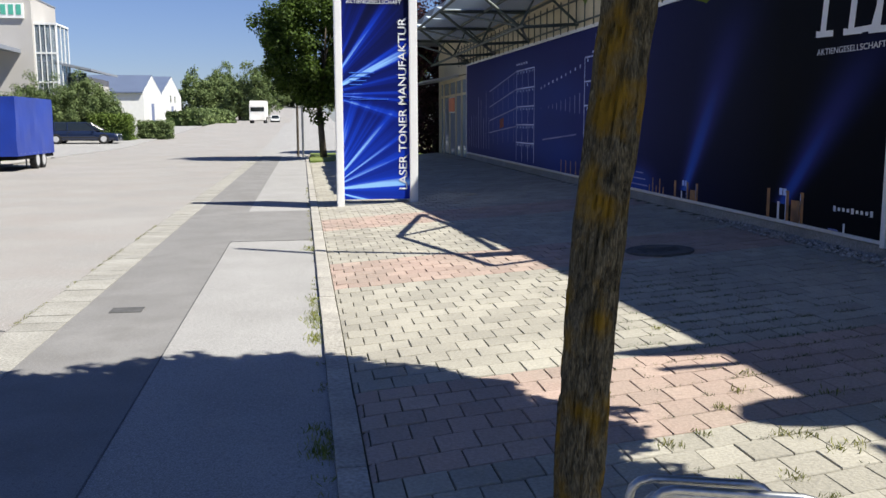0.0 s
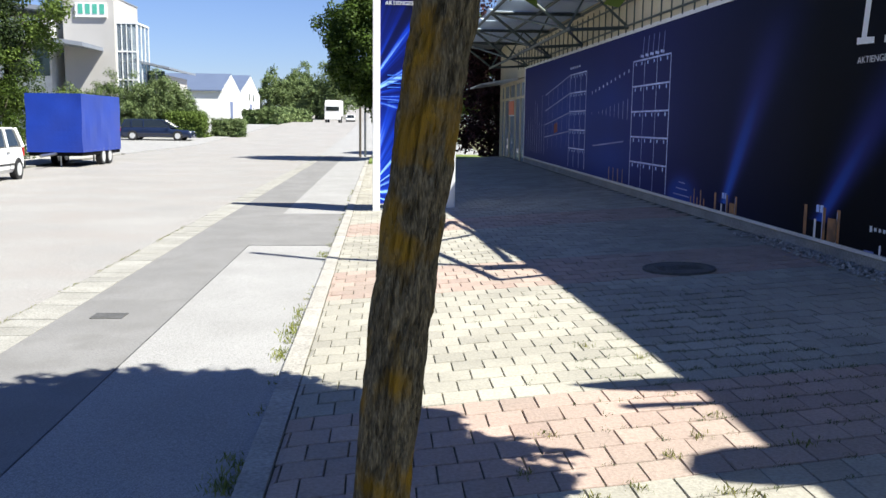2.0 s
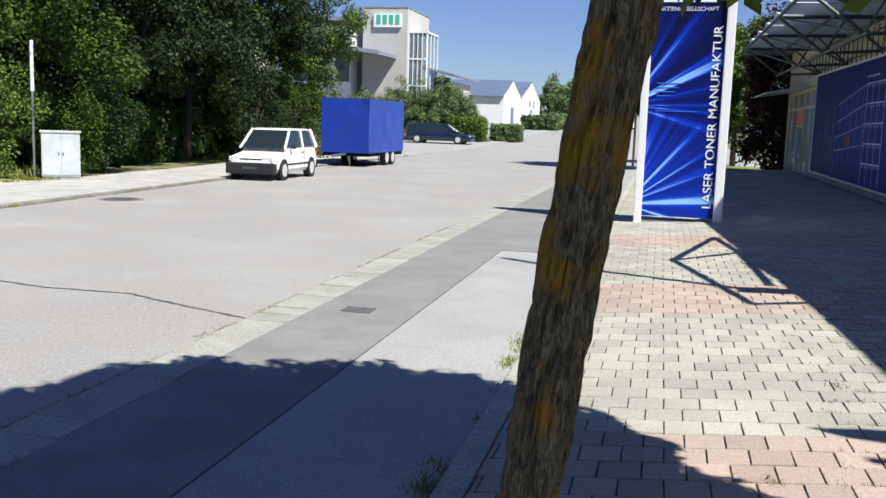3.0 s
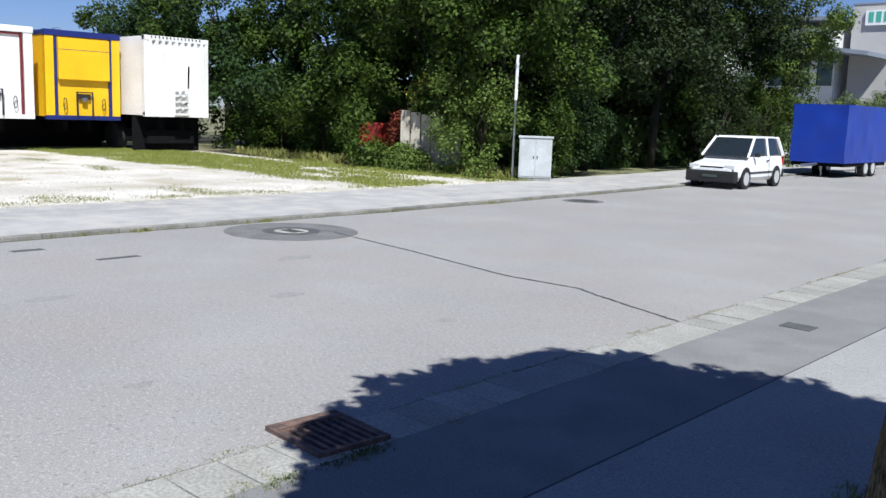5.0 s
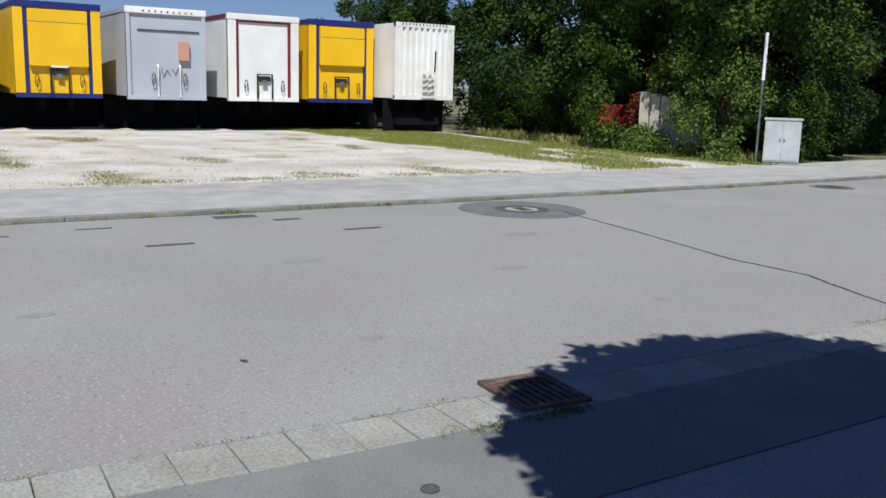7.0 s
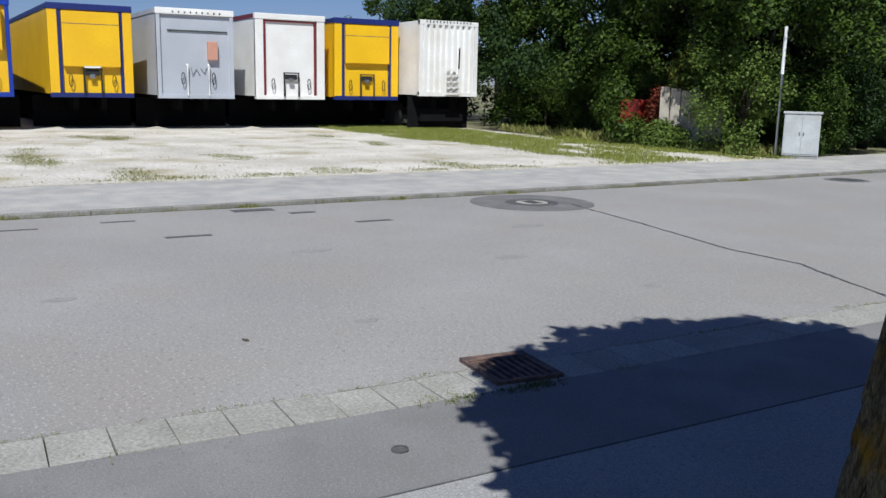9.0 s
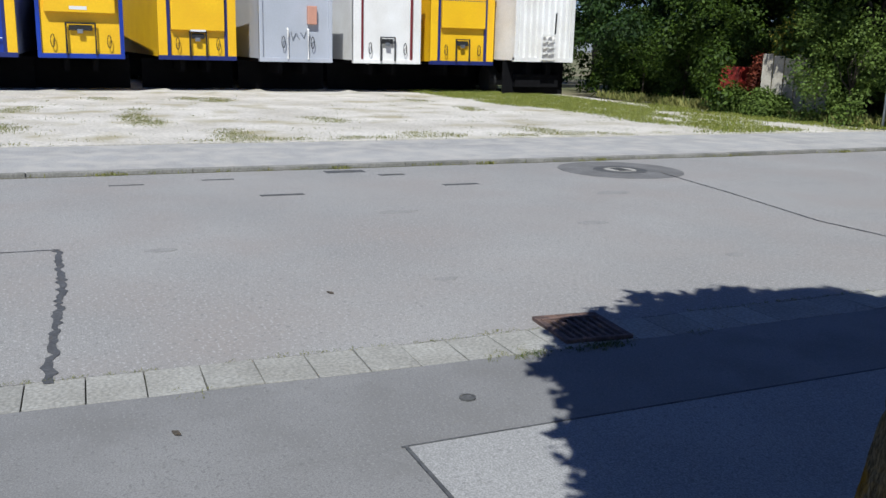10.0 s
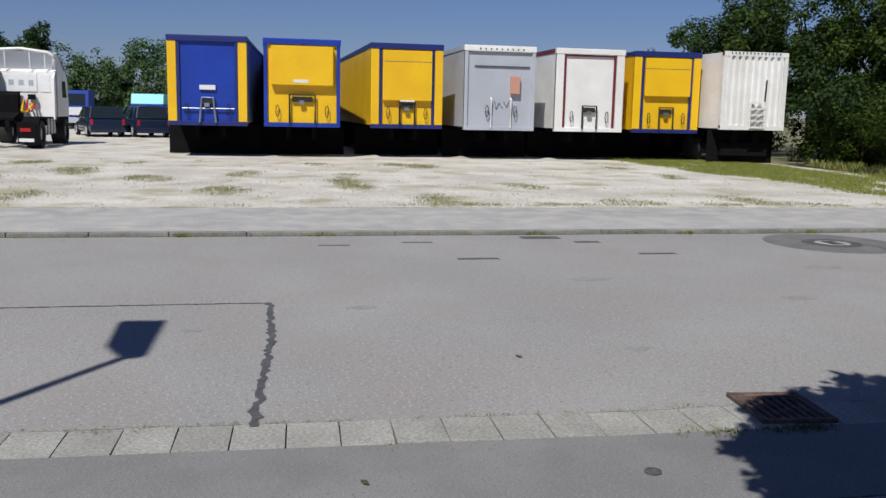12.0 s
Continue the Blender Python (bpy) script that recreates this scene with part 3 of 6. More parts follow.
structure("plinth", wall_piece(8.53, 8.9, -0.3, 0.42, WX - 0.02, WX), BASE_GREY, "grey plinth of the wall pier", "plinth")
structure("plinth_long", wall_piece(8.9, 31.3, -0.3, 0.35, WX - 0.018, WX), BASE_GREY, "grey plinth below the printed banner", "plinth")


# ---- shop window ----
def shop_window():
    w = tagged(new("window_1"), "white-framed shop window with red print in its lower half", "window", kind="structure")
    z0, z1 = 0.58, 2.9
    part("window_sill", B(WX - 0.06, WX + 0.1, 6.92, 8.6, 0.5, 0.58, bevel=0.01), WHITE, w)
    part("window_frame", B(WX - 0.01, WX + 0.09, 8.43, 8.529, z0, z1, bevel=0.006), WHITE, w)
    part("door_post", B(WX - 0.03, WX + 0.09, 6.82, 6.915, 0.1, z1, bevel=0.006), WHITE, w, "white post of the door beside the window")
    bars = (8.48, 7.69, 6.87, 5.95, 5.03, 4.11, 3.2)
    for y in bars[1:2] + bars[3:]:
        part("mullion", B(WX - 0.01, WX + 0.09, y - 0.045, y + 0.045, z0, z1, bevel=0.006), WHITE, w)
    part("bottom_rail", B(WX - 0.005, WX + 0.085, 3.0, 8.43, z0, z0 + 0.08, bevel=0.006), WHITE, w)
    part("top_rail", B(WX - 0.005, WX + 0.085, 3.0, 8.43, z1 - 0.08, z1, bevel=0.006), WHITE, w)
    for b, a in zip(bars, bars[1:]):
        part("pane", B(WX + 0.03, WX + 0.04, a + 0.045, b - 0.045, z0 + 0.08, z1 - 0.08), GLASS, w)
        part("red_film", B(WX + 0.024, WX + 0.029, a + 0.05, b - 0.05, z0 + 0.085, z0 + 0.74), RED_PRINT, w, "matt red printed film on the pane")
    for y in (8.38, 7.83, 7.57, 7.05):
        part("drain_cap", B(WX - 0.015, WX - 0.004, y - 0.03, y + 0.03, z0 + 0.03, z0 + 0.05), BLACK, w)

    # prints on the film: a car's outline and pink body, a white splash with a ring, a pale streak
    def ink(name, outline, x, mat, label):
        part(name, P(outline, WX + x, WX + x + 0.0015, "x"), mat, w, label)
    ink("printed_body", [(8.36, 1.315), (8.3, 1.345), (7.75, 1.35), (7.75, 1.2), (8.2, 1.215), (8.33, 1.26)], 0.0215, PRINT_PINK, "pink printed car body")
    ink("printed_body", [(7.63, 1.345), (7.4, 1.33), (7.27, 1.29), (7.28, 1.23), (7.63, 1.2)], 0.0215, PRINT_PINK, "pink printed car body")
    for a, b in (((8.32, 1.35), (8.21, 1.46)), ((8.21, 1.46), (7.76, 1.47)), ((8.04, 1.35), (7.99, 1.46)), ((7.92, 1.35), (7.86, 1.46)), ((7.83, 1.46), (7.76, 1.36))):
        part("printed_outline", T([(WX + 0.022, *a), (WX + 0.022, *b)], 0.011, 6), PRINT_WHITE, w, "white printed outline on the pane")
    part("printed_streak", T([(WX + 0.022, 8.27, 1.18), (WX + 0.022, 8.2, 1.09), (WX + 0.022, 8.17, 1.01)], 0.014, 6), PRINT_WHITE, w)
    rng = np.random.default_rng(17)
    cy, cz, n = 7.27, 1.02, 44
    radius = [0.2 + 0.045 * rng.random() * (1 if k % 2 else -0.5) for k in range(n)]
    bm = bmesh.new()
    outer = [bm.verts.new((WX + 0.0205, cy + r * 1.1 * math.cos(2 * math.pi * k / n), cz + r * math.sin(2 * math.pi * k / n))) for k, r in enumerate(radius)]
    inner = [bm.verts.new((WX + 0.0205, cy + (0.13 + 0.02 * rng.random()) * math.cos(2 * math.pi * k / n), cz + (0.12 + 0.025 * rng.random()) * math.sin(2 * math.pi * k / n))) for k in range(n)]
    for k in range(n):
        bm.faces.new((outer[k], outer[(k + 1) % n], inner[(k + 1) % n], inner[k]))
    part("printed_splash", bm, PRINT_SPLASH, w, "white printed splash")
    for r, z in ((0.075, 1.03), (0.04, 1.04)):
        part("printed_ring", T([(WX + 0.022, cy + r * math.cos(a), z + r * 1.15 * math.sin(a)) for a in np.linspace(0, 6.283, 17)], 0.008, 5), PRINT_WHITE, w)
    for k in range(16):
        a, r = rng.uniform(0, 6.283), rng.uniform(0.21, 0.29)
        y, z = cy + r * math.cos(a), cz + r * math.sin(a)
        if 6.93 < y < 7.62 and 0.7 < z < 1.3:
            ink("printed_fleck", [(y, z), (y + 0.025, z + 0.008), (y + 0.018, z + 0.024), (y - 0.004, z + 0.018)], 0.0215, PRINT_SPLASH, "")


shop_window()


# ---- glazed entrance at the far end ----
def entrance():
    d = tagged(new("door_1"), "glazed entrance with cream frame at the end of the wall", "door", kind="structure")
    z0, z1 = 0.35, 3.15
    for y in (31.45, 32.6, 33.8, 35.2, 36.6, 37.45):
        part("door_frame", B(WX, WX + 0.12, y - 0.06, y + 0.06, z0, z1, bevel=0.005), CREAM, d)
    part("door_head", B(WX, WX + 0.12, 31.4, 37.5, z1 - 0.12, z1), CREAM, d)
    part("door_transom", B(WX, WX + 0.12, 31.4, 37.5, 2.5, 2.58), CREAM, d)
    for a, b in ((31.5, 32.55), (32.65, 33.75), (33.85, 35.15), (35.25, 36.55), (36.65, 37.4)):
        part("pane", B(WX + 0.05, WX + 0.06, a, b, z0, z1 - 0.12), GLASS_PALE, d)


entrance()
n = thing("notice_board", "orange-red notice board on the entrance glazing", "notice board")
part("board", B(WX - 0.03, WX - 0.005, 33.9, 35.1, 1.95, 2.45), PRINT_ORANGE_RED, n)
part("frame", B(WX - 0.006, WX - 0.001, 33.85, 35.15, 1.9, 2.49), ALU, n)


# ---- steel canopy with glass over the entrance walk ----
def canopy():
    c = thing("canopy", "dark steel truss canopy with pale glass panes on the house wall", "canopy")
    z = 3.45
    for y in (19.0, 23.0, 27.0, 31.0):
        part("truss_top", T([(WX, y, z + 0.75), (3.2, y, z + 0.75)], 0.04), STEEL, c)
        part("truss_bottom", T([(WX, y, z + 0.05), (4.2, y, z - 0.02), (3.2, y, z + 0.75)], 0.035), STEEL, c)
        part("truss_brace", T([(WX, y, z + 0.05), (4.6, y, z + 0.75), (4.2, y, z - 0.02)], 0.03), STEEL, c)
    for x, zz in ((3.2, z + 0.75), (4.2, z - 0.02), (4.3, z + 0.75), (WX - 0.05, z + 0.75)):
        part("purlin", T([(x, 18.6, zz), (x, 31.4, zz)], 0.035), STEEL, c)
    for a, b in ((19, 23), (23, 27), (27, 31)):
        part("wind_brace", T([(4.2, a, z), (3.2, b, z + 0.75)], 0.025), STEEL, c)
        part("wind_brace", T([(4.2, a, z), (WX, b, z + 0.05)], 0.025), STEEL, c)
        for u in (0.0, 0.5):
            ya = a + (b - a) * u
            part("pane", P([(ya + 0.05, z + 0.8), (ya + 1.0, z + 0.98), (ya + 1.95, z + 0.8)], 3.25, WX - 0.1, "x"), GLASS_MILKY, c, "pale folded milky glass pane")
    for y in np.arange(14.0, 33.0, 0.55):
        part("rail_bar", T([(WX - 0.06, y, 3.32 + RISE * (y - 9)), (WX - 0.06, y, 4.0 + RISE * (y - 9))], 0.014, 6), STEEL, c)
    for zz in (3.45, 3.9):
        part("rail", T([(WX - 0.06, 13.7, zz + RISE * 4.7), (WX - 0.06, 32.6, zz + RISE * 23.6)], 0.02, 6), STEEL, c)
    part("lower_awning", P([(5.4, 3.15), (4.1, 2.95), (4.1, 3.0), (5.4, 3.24)], 33.0, 37.0, "y"), ALU, c, "thin pale awning sheet")


canopy()

# ---- pylon sign ----
def pylon():
    s = thing("pylon_sign", "tall blue printed pylon sign with white aluminium posts on the paving", "sign")
    y, x0, x1, top = 17.5, 0.47, 1.94, 4.35
    for x, w in ((x0 + 0.06, 0.065), (x1 - 0.075, 0.075)):
        part("post", B(x - w, x + w, y - 0.09, y + 0.25, 0.0, top, bevel=0.02), WHITE, s, "white aluminium post")
    part("panel", B(x0 + 0.12, x1 - 0.15, y - 0.03, y + 0.2, 0.17, top - 0.05), PYLON_PRINT, s, "blue printed panel with pale light rays")
    part("foot_rail", B(x0 + 0.12, x1 - 0.15, y - 0.02, y + 0.14, 0.045, 0.09), GALV, s)
    part("top_rail", B(x0 + 0.12, x1 - 0.15, y - 0.05, y + 0.22, top - 0.05, top), ALU, s)
    px0, px1 = x0 + 0.125, x1 - 0.155
    yf = y - 0.033
    cu = bpy.data.curves.new("slogan", "FONT")
    cu.body, cu.size, cu.extrude, cu.align_x, cu.space_character = "LASER TONER MANUFAKTUR", 0.2, 0.001, "LEFT", 1.0
    cu.offset = 0.002
    t = new("lettering", cu)
    t.data.materials.append(PRINT_WHITE)
    t.parent = s
    t.matrix_world = Matrix.Translation((1.74, yf - 0.004, 0.33)) @ Matrix(((0, -1, 0, 0), (0, 0, -1, 0), (1, 0, 0, 0), (0, 0, 0, 1)))
    t["label"] = "white upright lettering"
    bpy.context.view_layer.update()
    if t.dimensions.x:
        t.data.size = 0.2
        f = 3.06 / t.dimensions.x
        t.matrix_world = t.matrix_world @ Matrix.Diagonal((f, 0.15 / max(0.01, t.dimensions.y) , 1, 1))
    cu = bpy.data.curves.new("company_kind", "FONT")
    cu.body, cu.size, cu.extrude, cu.align_x = "AKTIENGESELLSCHAFT", 0.095, 0.001, "LEFT"
    t2 = new("lettering", cu)
    t2.data.materials.append(PRINT_WHITE)
    t2.parent = s
    t2.matrix_world = Matrix.Translation((0.68, yf - 0.004, 3.64)) @ pose(0, 0, 0, 90)
    # plain slanted strokes stand for the mark above
    for a in (0.72, 1.0, 1.35):
        part("mark_stroke", P([(a, 3.78), (a + 0.26, 3.78), (a + 0.24, 3.84), (a + 0.1, 3.84), (a + 0.16, 4.2), (a + 0.09, 4.2)], yf - 0.005, yf - 0.002, "y"), PRINT_WHITE, s)
    for k, z in enumerate((2.43, 2.36, 2.29, 2.22)):
        part("small_text_bar", B(0.72, 1.16 - 0.07 * k, yf - 0.005, yf - 0.002, z, z + 0.014), PRINT_RAY, s)
    part("small_text_bar", B(0.72, 1.42, yf - 0.005, yf - 0.002, 1.965, 1.977), PRINT_RAY, s)


pylon()


# ---- the young tree at the kerb ----
def near_tree():
    rng = np.random.default_rng(11)
    ob = thing("street_tree", "young leaning street tree with ribbed bark and orange lichen", "tree")
    line = [(0.565 + 0.045 * z + 0.032 * z * z, 3.353 + 0.18 * z - 0.03 * z * z, z) for z in (-0.02, 0.2, 0.5, 0.8, 1.1, 1.4, 1.7, 2.0, 2.4)]
    bm = bmesh.new()
    rings, seg = [], 96
    dense = []
    for a, b in zip(line, line[1:]):
        n = max(2, int((b[2] - a[2]) / 0.013))
        dense += [Vector(a).lerp(Vector(b), k / n) for k in range(n)]
    for p in dense:
        row = []
        for k in range(seg):
            a = 2 * math.pi * k / seg
            rr = 0.051 + 0.0095 * p.z + 0.012 * max(0, 0.2 - p.z) / 0.2
            n1 = noise.noise(Vector((math.cos(a) * 2.0, math.sin(a) * 2.0, p.z * 2.2)))
            n2 = noise.noise(Vector((math.cos(a + 0.2 * p.z) * 7.0, math.sin(a + 0.2 * p.z) * 7.0, p.z * 5.5 + 9)))
            n3 = noise.noise(Vector((math.cos(a) * 17.0, math.sin(a) * 17.0, p.z * 9.0)))
            rr += 0.006 * n1 + 0.009 - 0.015 * (1 - min(1.0, abs(n2) * 3.2)) ** 2 - 0.008 * n3
            row.append(bm.verts.new((p.x + rr * math.cos(a), p.y + rr * math.sin(a), p.z)))
        rings.append(row)
    for a, b in zip(rings, rings[1:]):
        for k in range(seg):
            bm.faces.new((a[k], a[(k + 1) % seg], b[(k + 1) % seg], b[k]))
    center, radii = (1.6, 3.82, 3.62), (1.87, 1.79, 1.3)
    top = Vector(line[-1])
    for k in range(10):
        d = Vector(rng.normal(size=3)).normalized()
        d.z = abs(d.z) * 0.6
        end = Vector(center) + Vector((d.x * radii[0], d.y * radii[1], d.z * radii[2])) * 0.8
        mid = top.lerp(end, 0.5) + Vector((0, 0, 0.2))
        tube(bm, [top - Vector((0.03, 0.02, 0.15)), mid, end], 0.035, 6, 0.008)
    part("trunk", bm, BARK, ob, smooth=True)
    v, f = leaf_cloud(rng, crown_clumps(rng, 1100, center, tuple(r * 0.93 for r in radii), 0.12, 0.1), 44, 0.105, 0.2)
    w, g = leaf_cloud(rng, [(x, y, z) for x, y, z in zip(rng.uniform(0.75, 1.75, 30), rng.uniform(4.0, 4.6, 30), rng.uniform(2.08, 2.4, 30))], 16, 0.085, 0.1, droop=0.5)
    v, f = np.concatenate([v, w]), np.concatenate([f, g + len(v)])
    w, g = leaf_cloud(rng, crown_clumps(rng, 900, center, radii, 0.7, 0.08), 46, 0.105, 0.15)
    v, f = np.concatenate([v, w]), np.concatenate([f, g + len(v)])
    w, g = leaf_cloud(rng, crown_clumps(rng, 150, (1.95, 2.42, 3.4), (0.75, 0.6, 0.6), 0.3, 0.15), 44, 0.105, 0.15)
    v, f = np.concatenate([v, w]), np.concatenate([f, g + len(v)])
    raw("crown", v.tolist(), f.tolist(), LEAF_BRIGHT, ob)


near_tree()

# ---- trees along the right of the street ----
tree("street_tree", "round-crowned dark green street tree beyond the sign", (0.75, 40, 0), (0.6, 40, 2.2), 0.16, (0.55, 40, 4.75), (2.35, 2.35, 2.5), LEAF, 300, 230, 0.13, 0.45, 21, rough=0.16, shell=0.6)
tree("copper_tree", "dark purple-leaved tree beside the entrance", (5.4, 39.2, 0.1), (5.5, 39.2, 1.4), 0.12, (5.7, 39.5, 3.4), (1.7, 1.6, 3.3), LEAF_PURPLE, 420, 80, 0.14, 0.42, 22)
tree("street_tree", "green tree farther along the street", (4.2, 46.5, 0), (4.2, 46.5, 2.0), 0.15, (4.1, 46.5, 4.2), (1.9, 1.9, 2.6), LEAF_BRIGHT, 320, 170, 0.14, 0.42, 23)
for k, (x, y) in enumerate(((-0.35, 43.6), (-0.12, 43.6))):
    p = thing("post", "slim grey steel post beside the pavement", "post")
    part("shaft", T([(x, y, 0), (x, y, 2.3)], 0.055), GALV if k else BARK_PLAIN, p)

# ---- the yard's tree belt ----
BELT = ((-15.6, 21.6, 6.2, 2.7), (-15.4, 26.0, 7.0, 3.2), (-15.8, 31.0, 7.6, 3.4), (-16.6, 36.0, 7.6, 3.1), (-15.3, 41.0, 8.2, 2.5), (-18.8, 22.6, 7.4, 3.0), (-22.5, 24.0, 8.0, 3.2), (-26.5, 25.0, 8.2, 3.2), (-30.5, 25.5, 8.4, 3.2), (-35.0, 25.5, 8.6, 3.3), (-40.0, 26.0, 8.0, 3.3), (-45.0, 27.0, 7.0, 3.2),
        (-20.0, 29.0, 9.6, 3.8), (-25.0, 31.0, 9.8, 3.8), (-31.0, 33.0, 9.8, 4.0), (-20.0, 36.0, 10.0, 4.0), (-22.5, 42.0, 9.0, 3.4))
for k, (x, y, h, r) in enumerate(BELT):
    tree("belt_tree", "dense dark green broad-leaved tree at the edge of the yard", (x, y, 0), (x + 0.1, y, h * 0.35), 0.16, (x, y, h * (0.7 if 20 < y < 39 and x > -17 else 0.55)), (r, r, h * (0.36 if 20 < y < 39 and x > -17 else 0.5)), (LEAF_HOLLOW_SHADE if k in (1, 2, 3) else LEAF_BRIGHT if k == 4 else (LEAF, LEAF_DARK, LEAF)[k % 3]), 95, 380 if k < 6 else 270, 0.13 if k < 6 else 0.16, 0.62, 100 + k, bark=BARK_SHADED, rough=0.8, shell=0.62, group="tree belt beside the yard")
SHRUBS = ((-14.6, 19.9, 2.9, 1.35, LEAF_BRIGHT), (-13.9, 21.6, 2.0, 0.9, LEAF), (-16.9, 19.3, 0.6, 0.4, LEAF_BRIGHT), (-18.5, 19.6, 0.6, 0.3, LEAF_BRIGHT), (-18.0, 20.1, 1.5, 0.12, LEAF_RED), (-17.3, 20.3, 2.3, 0.3, LEAF_YELLOW), (-20.5, 21.2, 2.6, 1.2, LEAF), (-14.7, 24.4, 3.0, 1.0, LEAF_DARK), (-23.5, 21.8, 2.8, 1.4, LEAF), (-27.0, 22.6, 3.4, 1.5, LEAF), (-14.3, 33.5, 3.6, 1.4, LEAF_HOLLOW_SHADE), (-14.4, 37.5, 3.8, 1.5, LEAF), (-16.4, 40.8, 3.6, 1.4, LEAF_BRIGHT))
for k, (x, y, h, r, mat) in enumerate(SHRUBS):
    tree("shrub", "leafy green shrub before the tree belt", (x, y, 0), (x, y, h * 0.3), 0.04, (x, y, h * 0.5), (r, r, h * 0.52), mat, 80, 150, 0.085, 0.36, 200 + k, rough=0.4, shell=0.3, category="shrub", group="shrubs before the tree belt")


# ---- trailers ----
def front_hose(parent, y, z):
    pts = [(0.06, y + 0.055 * math.cos(a), z + 0.19 * math.sin(a)) for a in np.linspace(0.0, 2 * math.pi, 15)]
    part("air_hose", T(pts, 0.014, 6), BLACK, parent)


def trailer(name, label, x, y0, body, frame_mat, panel, side, style, rot=0.0, z_rise=0.0, split=0.35):
    """A parked semi-trailer, its headboard towards the street; built from its front corner."""
    W, z0, z1, L = 2.5, 1.18 + z_rise, 3.95 + z_rise, 13.4
    t = thing(name, label, "semi-trailer", pose(x, y0, 0, 0, 0, rot), "parked trailers")
    part("side_wall", B(-L, -0.12, 0.0, 0.05, z0, z1 - 0.1), side, t)
    part("side_wall", B(-L, -0.12, W - 0.05, W, z0, z1 - 0.1), side, t)
    part("roof", B(-L, -0.1, 0.0, W, z1 - 0.1, z1 - 0.03), side, t)
    part("rear_wall", B(-L - 0.05, -L, 0.0, W, z0, z1 - 0.03), side, t)
    part("floor", B(-L, -0.1, 0.05, W - 0.05, z0 - 0.12, z0), CHASSIS, t)
    part("roof_rail", B(-L, -0.12, -0.02, 0.06, z1 - 0.16, z1 - 0.02), frame_mat, t)
    part("roof_rail", B(-L, -0.12, W - 0.06, W + 0.02, z1 - 0.16, z1 - 0.02), frame_mat, t)
    part("headboard", B(-0.12, -0.04, 0.0, W, z0, z1 - 0.03), panel, t)
    pw = 0.28 if style in ("yellow", "blue", "white") else 0.12
    for a, b in ((0.0, pw), (W - pw, W)):
        part("corner_pillar", B(-0.14, 0.03, a, b, z0, z1 - 0.1, bevel=0.02), body, t)
    if style in ("yellow", "blue", "white"):
        for a in (pw + 0.005, W - pw - 0.105):
            part("inner_pillar", B(-0.06, 0.02, a, a + (0.075 if style == "white" else 0.1), z0, z1 - 0.12, bevel=0.01), frame_mat, t)
    part("top_rail", B(-0.16, 0.05, -0.02, W + 0.02, z1 - 0.2, z1, bevel=0.03), T_WHITE if style == "grey" else (frame_mat if style != "white" else T_WHITE), t)
    part("bottom_rail", B(-0.16, 0.04, 0.0, W, z0 - 0.1, z0 + 0.04, bevel=0.015), frame_mat if style != "white" else T_WHITE, t)
    lo = z0 + 0.85
    if style in ("yellow", "yellow_wide"):
        part("upper_panel", B(-0.05, 0.17 if style == "yellow_wide" else 0.12, pw + 0.12, W - pw - 0.12, lo + (split if style == "yellow" else 0.42), z1 - 0.24, bevel=0.02), panel, t)
        part("panel_seam", B(0.0, 0.124, pw + 0.12, W - pw - 0.12, z1 - 0.62, z1 - 0.605), frame_mat, t)
    if style == "grey":
        part("panel_band", B(-0.05, 0.0, 0.35, W - 0.2, z1 - 0.72, z1 - 0.68), STEEL, t)
        for k in range(9):
            part("marker", B(0.05, 0.058, 0.5 + 0.19 * k, 0.55 + 0.19 * k, z1 - 0.15, z1 - 0.1), BLACK, t)
        part("document_box", B(-0.04, 0.12, 1.62, 1.94, z0 + 1.15, z0 + 1.75, bevel=0.03), ORANGE_BOX, t, "salmon plastic tool box")
        for a, b_ in (((1.08, 0.9), (1.14, 0.62)), ((1.14, 0.62), (1.25, 0.85)), ((1.25, 0.85), (1.36, 0.66)), ((1.4, 0.88), (1.52, 0.7)), ((1.52, 0.7), (1.6, 0.9))):
            part("graffiti_stroke", T([(-0.035, a[0], z0 + a[1]), (-0.035, b_[0], z0 + b_[1])], 0.02, 5), GALV, t, "scrawled grey paint stroke")
        front_hose(t, 0.8, z0 + 0.55)
        front_hose(t, 1.8, z0 + 0.55)
        for y in (0.95, 1.65):
            part("hand_rail", T([(0.06, y, z0), (0.07, y, z0 + 0.95), (-0.03, y, z0 + 1.0)], 0.03), T_WHITE, t)
    # connection plate with its bracket
    cy, half, top = (W / 2, 0.26, 0.8) if style != "yellow_wide" else (W / 2, 0.42, 0.95)
    if style != "grey":
        mat = GALV if style == "blue" else BLACK
        part("bracket", T([(0.09, cy - half, z0), (0.07, cy - half * (0.7 if style == "blue" else 1), z0 + top), (0.07, cy + half * (0.7 if style == "blue" else 1), z0 + top), (0.09, cy + half, z0)], 0.035), mat, t)
        part("connection_plate", B(0.0, 0.06, cy - half * 0.8, cy + half * 0.8, z0 + top - 0.22, z0 + top - 0.05, bevel=0.01), BLACK, t)
        part("coupling", B(0.06, 0.12, cy - 0.1, cy + 0.06, z0 + top - 0.3, z0 + top - 0.18, bevel=0.01), GALV, t)
        front_hose(t, pw + 0.32, z0 + 0.42)
        front_hose(t, W - pw - 0.32, z0 + 0.42)
    if style == "blue" or (style == "yellow" and split == 0.0):
        part("plate_bar", B(0.0, 0.036 if style == "blue" else 0.126, 1.0, 1.5, z0 + (0.81 + split if style == "yellow" else 1.05), z0 + (0.87 + split if style == "yellow" else 1.2)), PLATE, t)
